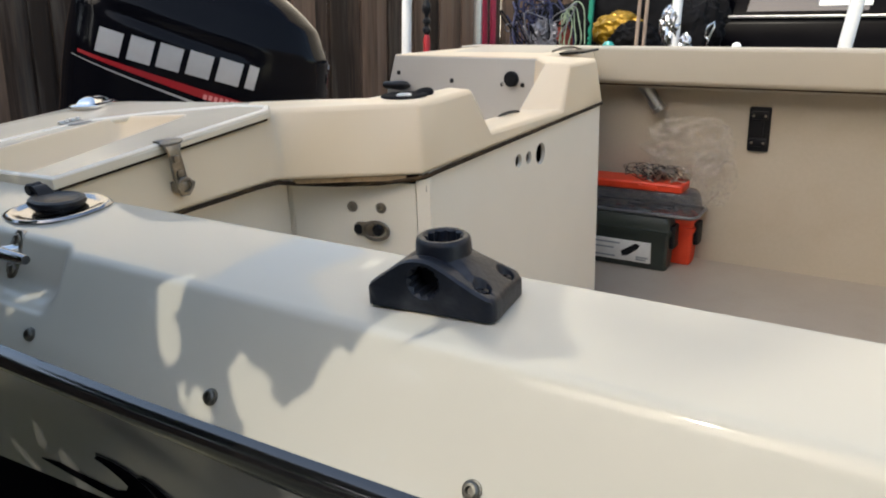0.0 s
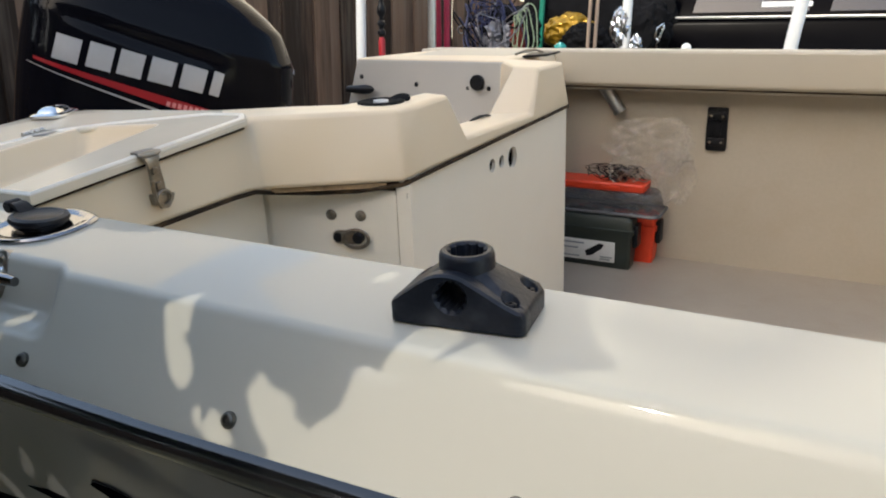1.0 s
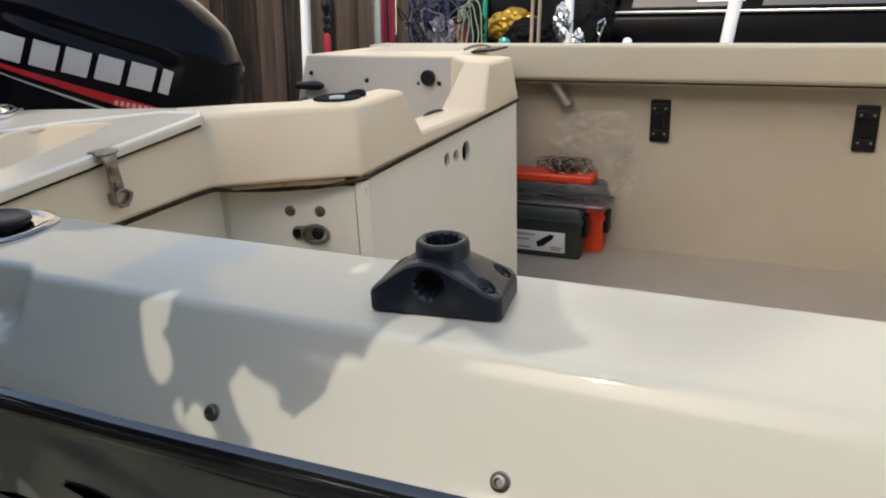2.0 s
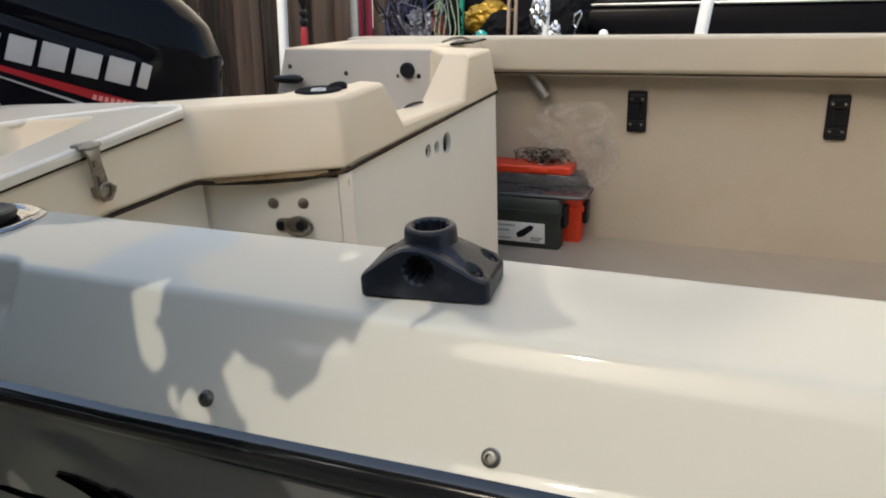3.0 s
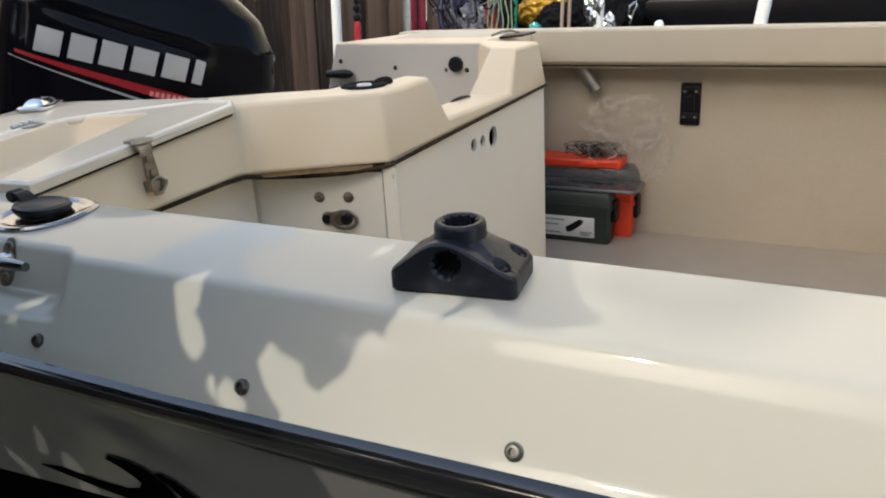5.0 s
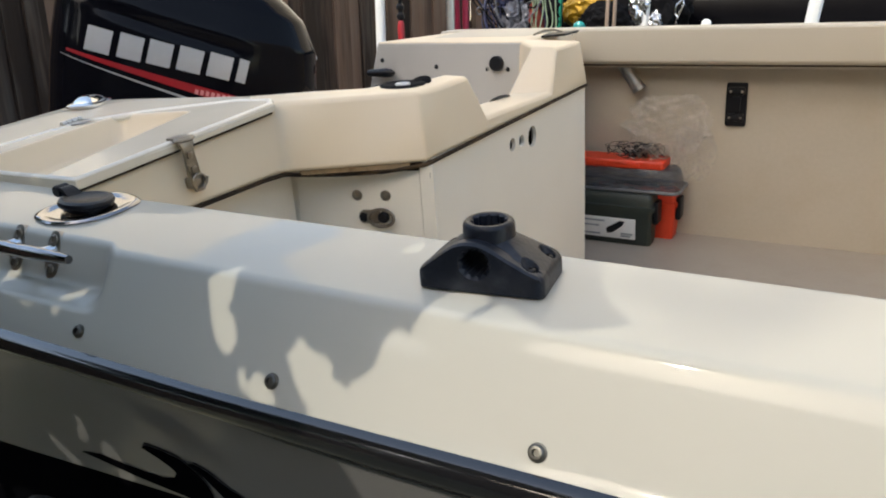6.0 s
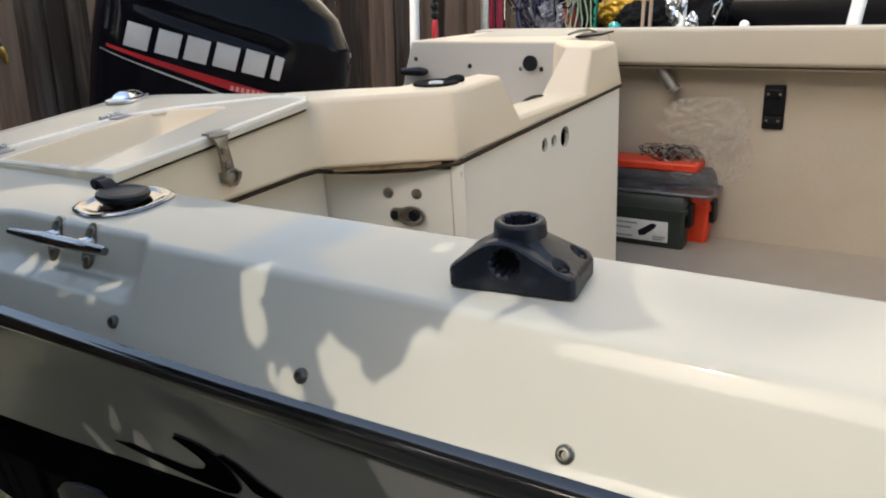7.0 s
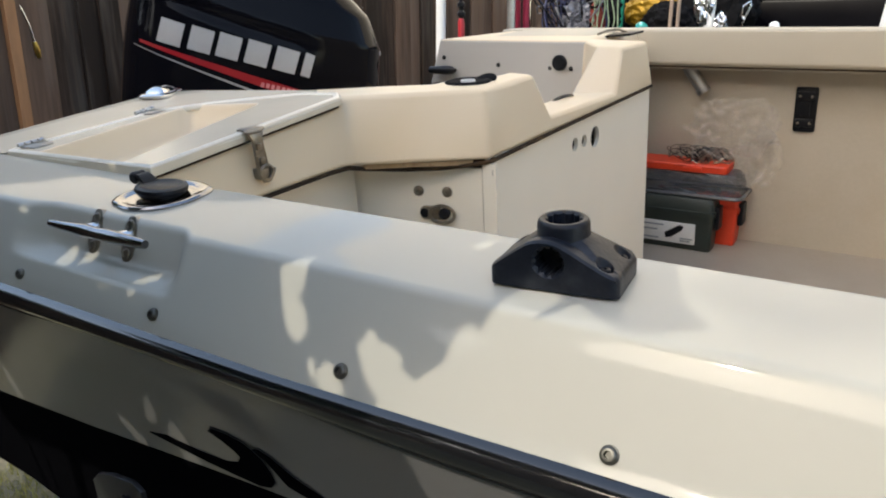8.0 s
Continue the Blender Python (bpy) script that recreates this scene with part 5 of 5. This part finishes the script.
me.from_pydata(verts, [], faces)
me.materials.append(BLADE)
tagged(new("grass", me), "short dry grass blades at the foot of the fence", "grass", kind="stuff")

# key hook on the fence
hk = thing("gate_hook", "small brass and steel hook on the fence", "hook", pose(-2.695, 1.372, -0.085))
bm = bmesh.new()
tube(bm, [(0, 0.0, 1.80), (0.008, 0.022, 1.72), (0.008, 0.032, 1.66)], 0.005, 8)
part("rod", bm, CHROME, hk)
bm = bmesh.new()
tube(bm, [(0.008, 0.032, 1.66), (0.01, 0.036, 1.63), (0.008, 0.040, 1.605)], [0.008, 0.011, 0.006], 8)
part("tip", bm, BRASS, hk)

# ---- trailer ----
trailer = thing("boat_trailer", "black steel boat trailer under the hull", "trailer", BOAT)
for y in (0.75, 2.11):
    bm = bmesh.new()
    box(bm, (-1.0, y - 0.05, 0.50), (2.6, y + 0.05, 0.66))
    part("bunk", bm, BLACKCLOTH, trailer)
for x in (-0.7, 1.2, 2.4):
    bm = bmesh.new()
    box(bm, (x, 0.42, 0.38), (x + 0.08, 2.44, 0.50))
    part("crossmember", bm, BLACK, trailer)
for y in (0.30, 2.40):
    bm = bmesh.new()
    lathe(bm, [(0.18, 0), (0.29, 0), (0.32, 0.04), (0.32, 0.16), (0.29, 0.20), (0.18, 0.20)], Matrix.Translation((1.3, y + 0.18, 0.36)) @ pose(0, 0, 0, 90, 0, 0), 28)
    wheel = part("wheel", bm, BLACK, trailer)
    bm = bmesh.new()
    lathe(bm, [(0.18, 0.03), (0.16, 0.06), (0.04, 0.06), (0.04, 0.15), (0.16, 0.17)], Matrix.Translation((1.3, y + 0.18, 0.36)) @ pose(0, 0, 0, 90, 0, 0), 20)
    part("rim", bm, ALU, wheel)

# ---- unseen trees added so that their leaves shade the boat ----
def inside(p, poly):
    x, y = p
    hit = False
    for (ax, ay), (bx, by) in zip(poly, poly[1:] + poly[:1]):
        if (ay > y) != (by > y) and x < (bx - ax) * (y - ay) / (by - ay) + ax:
            hit = not hit
    return hit


# low foliage openings at gunwale-top level, shaped to sun patches in camera view
OPEN_SIDE = [(-0.324, 0.000), (-0.324, 0.239), (-0.333, 0.245), (-0.340, 0.259), (-0.347, 0.275), (-0.351, 0.285), (-0.346, 0.296), (-0.341, 0.306), (-0.335, 0.308), (-0.331, 0.302), (-0.328, 0.295), (-0.320, 0.296), (-0.311, 0.297), (-0.305, 0.292), (-0.303, 0.282), (-0.303, 0.271), (-0.298, 0.270), (-0.295, 0.272), (-0.290, 0.267), (-0.287, 0.266), (-0.281, 0.276), (-0.273, 0.282), (-0.263, 0.293), (-0.258, 0.313), (-0.253, 0.325), (-0.247, 0.337), (-0.240, 0.342), (-0.236, 0.336), (-0.232, 0.332), (-0.228, 0.342), (-0.223, 0.355), (-0.217, 0.366), (-0.217, 0.380), (-0.214, 0.396), (-0.207, 0.403), (-0.202, 0.350), (-0.180, 0.350), (-0.180, 0.000)]
OPEN_DECK = [(-0.207, 0.409), (-0.178, 0.409), (-0.178, 0.387), (-0.184, 0.365), (-0.193, 0.354), (-0.184, 0.357), (-0.172, 0.374), (-0.167, 0.388), (-0.159, 0.397), (-0.149, 0.390), (-0.138, 0.378), (-0.124, 0.370), (-0.111, 0.369), (-0.093, 0.376), (-0.080, 0.385), (-0.063, 0.396), (-0.066, 0.400), (-0.074, 0.409), (-0.085, 0.419), (-0.092, 0.431), (-0.100, 0.442), (-0.104, 0.459), (-0.110, 0.474), (-0.114, 0.492), (-0.100, 0.640), (3.000, 0.640), (3.000, 0.000), (-0.181, 0.000), (-0.181, 0.350), (-0.203, 0.351)]
SMALL_OPENINGS = [
    [(-0.450, 0.350), (-0.446, 0.358), (-0.436, 0.365), (-0.427, 0.376), (-0.423, 0.388), (-0.419, 0.374), (-0.418, 0.360), (-0.417, 0.346), (-0.419, 0.335), (-0.424, 0.326), (-0.426, 0.318), (-0.416, 0.315), (-0.413, 0.306), (-0.409, 0.290), (-0.412, 0.278), (-0.416, 0.269), (-0.425, 0.273), (-0.433, 0.282), (-0.438, 0.295), (-0.443, 0.315), (-0.447, 0.335)],
    [(-0.402, 0.252), (-0.400, 0.261), (-0.398, 0.263), (-0.396, 0.251), (-0.394, 0.234), (-0.398, 0.235), (-0.402, 0.243)],
    [(-0.390, 0.233), (-0.390, 0.242), (-0.386, 0.254), (-0.380, 0.261), (-0.374, 0.255), (-0.368, 0.248), (-0.364, 0.239), (-0.360, 0.229), (-0.371, 0.226), (-0.384, 0.226), (-0.390, 0.230)],
    [(-0.296, 0.458), (-0.298, 0.473), (-0.292, 0.485), (-0.284, 0.488), (-0.279, 0.472), (-0.286, 0.458)],
    [(-0.421, 0.446), (-0.421, 0.454), (-0.415, 0.451), (-0.415, 0.443)],
]
RECESS_OPENINGS = [
    [(-0.808, 0.287), (-0.812, 0.297), (-0.810, 0.310), (-0.804, 0.318), (-0.800, 0.313), (-0.794, 0.299), (-0.793, 0.287)],
    [(-0.774, 0.286), (-0.775, 0.300), (-0.775, 0.311), (-0.765, 0.319), (-0.760, 0.316), (-0.762, 0.303), (-0.765, 0.292)],
    [(-0.725, 0.274), (-0.712, 0.273), (-0.699, 0.280), (-0.701, 0.270), (-0.715, 0.267)],
    [(-0.660, 0.258), (-0.664, 0.272), (-0.665, 0.282), (-0.661, 0.293), (-0.644, 0.305), (-0.645, 0.295), (-0.656, 0.283), (-0.656, 0.274), (-0.657, 0.261)],
    [(-0.907, 0.351), (-0.900, 0.358), (-0.893, 0.356), (-0.897, 0.350)],
]
LOW_OPENINGS = [
    [(-1.194, 0.589), (-1.210, 0.605), (-1.174, 0.616), (-1.145, 0.591), (-1.166, 0.580)],
    [(-0.911, 0.501), (-0.910, 0.515), (-0.902, 0.526), (-0.892, 0.512), (-0.900, 0.499)],
    [(-1.146, 0.087), (-1.138, 0.087), (-1.142, 0.055), (-1.152, 0.050), (-1.154, 0.057)],
    [(-0.848, 0.096), (-0.841, 0.096), (-0.825, 0.079), (-0.827, 0.073), (-0.839, 0.073), (-0.849, 0.084)],
    [(-0.754, 0.139), (-0.746, 0.139), (-0.755, 0.123), (-0.765, 0.116), (-0.774, 0.117)],
    [(-0.732, 0.115), (-0.721, 0.118), (-0.716, 0.103), (-0.728, 0.099), (-0.741, 0.102)],
    [(-0.735, 0.087), (-0.717, 0.092), (-0.714, 0.083), (-0.738, 0.072)],
]


def drawn_in(g, k):
    mx, my = sum(p[0] for p in g) / len(g), sum(p[1] for p in g) / len(g)
    return [(mx + (x - mx) * k, my + (y - my) * k) for x, y in g]


SMALL_OPENINGS[3:] = [drawn_in(g, 0.9) for g in SMALL_OPENINGS[3:]]
RECESS_OPENINGS = [drawn_in(g, 1.4) for g in RECESS_OPENINGS]
LOW_OPENINGS = [drawn_in(g, 0.85) for g in LOW_OPENINGS[:2]] + [drawn_in(g, 1.5) for g in LOW_OPENINGS[2:]]
GAPS = [OPEN_SIDE, OPEN_DECK] + SMALL_OPENINGS + RECESS_OPENINGS + LOW_OPENINGS


def leaf(verts, faces, c, u, v, a, w):
    """A pointed leaf, folded a little along its rib."""
    n = u.cross(v)
    b = len(verts)
    verts += [c - u * a * 0.5, c + v * w - u * a * 0.08 + n * w * 0.2, c + u * a * 0.5, c - v * w - u * a * 0.08 + n * w * 0.2, c + v * w * 0.7 + u * a * 0.22 + n * w * 0.15, c - v * w * 0.7 + u * a * 0.22 + n * w * 0.15]
    faces += [(b, b + 2, b + 4, b + 1), (b, b + 3, b + 5, b + 2)]


def foliage(parent, verts, faces, label):
    me = bpy.data.meshes.new("crown")
    me.from_pydata([tuple(p) for p in verts], [], faces)
    me.materials.append(LEAF)
    ob = new("crown", me)
    ob.parent = parent
    return tagged(ob, label, kind="stuff")


def turned(rng, flat):
    u = Vector((rng.gauss(0, 1), rng.gauss(0, 1), rng.gauss(-0.2, flat))).normalized()
    v = u.cross(Vector((rng.gauss(0, flat), rng.gauss(0, flat), 1))).normalized()
    return u, v


def deck_level(x, y):
    return BOAT @ Vector((x, y, 1.4525))


rng = random.Random(17)
sapling = thing("sapling", "young broad-leaved tree out of view, leaves set to fit the dapples", "tree")
INV = BOAT.inverted()
DOWN = INV.to_3x3() @ SUN


def lights_gap(q):
    """Whether a point of a leaf would shade one of the openings."""
    p = INV @ q
    p = p - DOWN * ((p.z - 1.4525) / DOWN.z)
    return any(inside((p.x, p.y), g) for g in GAPS)


# points within each small opening, which no leaf may cover
KEEP = []
for g in GAPS[2:]:
    mx, my = sum(p[0] for p in g) / len(g), sum(p[1] for p in g) / len(g)
    for (ax, ay), (bx, by) in zip(g, g[1:] + g[:1]):
        KEEP += [(ax, ay), ((ax + bx) / 2, (ay + by) / 2), ((ax + mx) / 2, (ay + my) / 2)]
    KEEP.append((mx, my))
# and points just within the outlines of the two large ones
for g in GAPS[:2]:
    for (ax, ay), (bx, by) in zip(g, g[1:] + g[:1]):
        dx, dy = bx - ax, by - ay
        n = math.hypot(dx, dy)
        if n > 0.06:
            continue
        for e in (0.0, 0.33, 0.67):
            for side in (-0.0015, 0.0015):
                q = (ax + dx * e - dy / n * side, ay + dy * e + dx / n * side)
                if inside(q, g):
                    KEEP.append(q)
KEEP = np.array(KEEP)


def flat(v):
    """A direction's trace on the gunwale's level, along the sun's rays."""
    d = INV.to_3x3() @ v
    d = d - DOWN * (d.z / DOWN.z)
    return d.x, d.y


def covers(x, y, u, v, a, w):
    """Whether a leaf over that spot would shade part of a small opening."""
    (ux, uy), (vx, vy) = flat(u), flat(v)
    det = ux * vy - uy * vx
    if abs(det) < 1e-6:
        return False
    dx, dy = KEEP[:, 0] - x, KEEP[:, 1] - y
    s, t = (dx * vy - dy * vx) / det, (dy * ux - dx * uy) / det
    return bool(np.any((np.abs(s) < a * 0.5) & (np.abs(t) < w)))


verts, faces, tips = [], [], []
made = 0
while made < 19000:
    if made % 5 < 3:
        x, y = rng.uniform(-1.24, 0.0), rng.uniform(0.0, 0.60)
    else:
        g = rng.choice(GAPS + GAPS[:3] * 4)
        k = rng.randrange(len(g))
        (ax, ay), (bx, by), e = g[k - 1], g[k], rng.random()
        x, y = ax + (bx - ax) * e + rng.gauss(0, 0.006), ay + (by - ay) * e + rng.gauss(0, 0.006)
        if x > 0.0 or y < 0.0 or y > 0.60:
            continue
    c = deck_level(x, y) + SUN * (rng.uniform(0.2, 0.35) if x < -0.5 and y < 0.18 else rng.uniform(0.6, 0.8) if x < -0.15 else rng.uniform(0.9, 1.2))
    u, v = turned(rng, 0.35)
    a = rng.uniform(0.04, 0.08)
    for shrink in (1.0, 0.7, 0.5, 0.34, 0.22, 0.14):
        b = a * shrink
        w = b * (0.30 if shrink > 0.5 else 0.38)
        if not covers(x, y, u, v, b, w) and not any(lights_gap(q) for q in (c, c + u * b * 0.5, c + u * b * 0.25, c - u * b * 0.25, c - u * b * 0.5, c + v * w, c - v * w)):
            leaf(verts, faces, c, u, v, b, w)
            made += 1
            if made % 400 == 0:
                tips.append(c)
            break
# looser sprays between the stem and the twigs over the boat
sprays = [(Vector((-1.62, -1.35, 1.6)), Vector((-1.95, -1.05, 1.95))), (Vector((-1.58, -1.3, 1.7)), Vector((-1.15, -1.35, 1.9))), (Vector((-1.45, -1.15, 2.0)), Vector((-1.75, -0.80, 2.15))), (Vector((-1.45, -1.15, 2.0)), Vector((-1.0, -0.95, 2.1))), (Vector((-1.25, -0.80, 2.3)), Vector((-1.55, -0.50, 2.2)))]
for p, q in sprays:
    for k in range(150):
        c = p.lerp(q, rng.uniform(0.25, 1.08)) + Vector((rng.gauss(0, 0.07), rng.gauss(0, 0.07), rng.gauss(0, 0.06)))
        if lights_gap(c):
            continue
        u, v = turned(rng, 0.5)
        a = rng.uniform(0.05, 0.09)
        leaf(verts, faces, c, u, v, a, a * 0.3)
foliage(sapling, verts, faces, "fresh green leaves on low twigs")
bm = bmesh.new()
tube(bm, [(-1.75, -1.55, 0), (-1.72, -1.5, 0.8), (-1.62, -1.35, 1.6), (-1.45, -1.15, 2.0), (-1.25, -0.80, 2.3)], [0.04, 0.034, 0.028, 0.02, 0.012], 10)
part("trunk", bm, BARK, sapling)
for p, q in sprays:
    bm = bmesh.new()
    tube(bm, [p, p.lerp(q, 0.5) + Vector((0, 0, 0.04)), q], [0.011, 0.007, 0.003], 6)
    part("twig", bm, BARK, sapling)
for q in tips:
    p = Vector((-1.45, -1.15, 2.0)) if q.x < -1.2 else Vector((-1.25, -0.80, 2.3))
    if any(lights_gap(p.lerp(q, k / 30) + Vector((0, 0, 0.12 * (k / 30) * (1 - k / 30)))) for k in range(31)):
        continue
    bm = bmesh.new()
    tube(bm, [p, (p + q) / 2 + Vector((0, 0, 0.06)), q], [0.007, 0.005, 0.002], 5)
    part("twig", bm, BARK, sapling)

# unseen crown placed up-sun only where shade is wanted
tree = thing("tree", "unseen tall broad-leaved tree added to shade stern and far side", "tree")
verts, faces = [], []
made = 0
while made < 13000:
    x, y = rng.uniform(-3.6, 0.8), rng.uniform(0.54, 2.75)
    if not (x < -0.56 + 0.04 * math.sin(7 * y) + (0.08 if y > 1.4 else 0) or 1.42 + 0.04 * math.sin(9 * x) < y < 2.42 or y >= 2.42 and math.sin(7 * x) + 0.6 * math.sin(19 * x + 1) > 0.7):
        continue
    if math.hypot(x + 1.175, y - 0.593) < 0.085:
        continue
    c = deck_level(x, y) + SUN * rng.uniform(7.0, 9.5)
    u, v = turned(rng, 0.5)
    a = rng.uniform(0.09, 0.15)
    leaf(verts, faces, c, u, v, a, a * 0.3)
    made += 1
# sparse extra leaves added to dim the sun on the gunwale's top
for k in range(95):
    c = deck_level(rng.uniform(-0.08, 1.1), rng.uniform(0.42, 0.60)) + SUN * rng.uniform(7.0, 9.0)
    u, v = turned(rng, 0.5)
    a = rng.uniform(0.09, 0.14)
    leaf(verts, faces, c, u, v, a, a * 0.3)
foliage(tree, verts, faces, "dense dark green crown")
bm = bmesh.new()
tube(bm, [(-3.9, -6.4, 0), (-3.85, -6.3, 1.8), (-3.7, -6.0, 3.4), (-3.5, -5.5, 4.8), (-3.2, -4.8, 6.0)], [0.24, 0.20, 0.17, 0.13, 0.08], 14)
part("trunk", bm, BARK, tree)
for k in range(10):
    p = Vector((-3.55, -5.6, 4.6)).lerp(Vector((-3.2, -4.8, 6.0)), k / 10)
    q = deck_level(rng.uniform(-3.2, 1.0), rng.uniform(1.8, 2.3)) + SUN * rng.uniform(7.5, 8.8)
    bm = bmesh.new()
    tube(bm, [p, (p + q) / 2 + Vector((0, 0, 0.25)), q], [0.05, 0.03, 0.008], 7)
    part("limb", bm, BARK, tree)

# ---- unseen walls and trees added for the reflections in the gunwale ----
bm = bmesh.new()
# wall outlines fit the sky patch reflected into the camera's view
UPRIGHT = Matrix(((1, 0, 0, 0), (0, 0, -1, 9.97), (0, 1, 0, 0), (0, 0, 0, 1)))
prism(bm, [(-8.0, 0), (5.0, 0), (5.0, 13.0), (-10.3, 13.0), (-10.3, 8.4), (-8.0, 6.2)], 0.02, 0.27, UPRIGHT)
tagged(part("reflection_wall", bm, STUCCO, smooth=False), "unseen pale stucco wall shaped for the gunwale's reflection", "wall", kind="structure")
bm = bmesh.new()
prism(bm, [(-30.0, 0), (-8.01, 0), (-8.01, 4.57), (-15.1, 10.9), (-30.0, 10.9)], 0.0, 0.25, UPRIGHT)
tagged(part("reflection_wall_raked", bm, STUCCO, smooth=False), "unseen pale stucco wall with a raked end, shaped for the reflection", "wall", kind="structure")
# unseen trees added to darken what slope and rail reflect
for tx, ty, top, wide in ((-7.6, 0.4, 4.6, 1.7), (-7.3, -2.2, 5.0, 1.8), (-7.4, -4.8, 5.8, 2.0), (-5.6, -6.9, 5.9, 2.0)):
    it = thing("tree", "unseen bushy green tree added to darken reflections", "tree", pose(tx, ty, 0), "trees behind the fence")
    bm = bmesh.new()
    tube(bm, [(0, 0, 0), (0.04, 0.03, 1.2), (-0.03, 0.05, 2.3), (0.05, -0.02, top * 0.72)], [0.13, 0.10, 0.08, 0.04], 10)
    part("trunk", bm, BARK, it)
    verts, faces = [], []
    clumps = [(rng.uniform(-1, 1) * wide * 0.7, rng.uniform(-1, 1) * wide * 0.8, rng.uniform(1.9, top - 0.75), rng.uniform(0.5, 0.85)) for k in range(17)]
    for k in range(3400):
        cx, cy, cz, cr = clumps[k % 17]
        d = Vector((rng.gauss(0, 1), rng.gauss(0, 1), rng.gauss(0, 0.9))).normalized() * cr * rng.uniform(0.55, 1.0)
        u, v = turned(rng, 0.6)
        a = rng.uniform(0.16, 0.30)
        leaf(verts, faces, Vector((cx, cy, cz)) + d, u, v, a, a * 0.36)
    foliage(it, verts, faces, "dense green leaves")
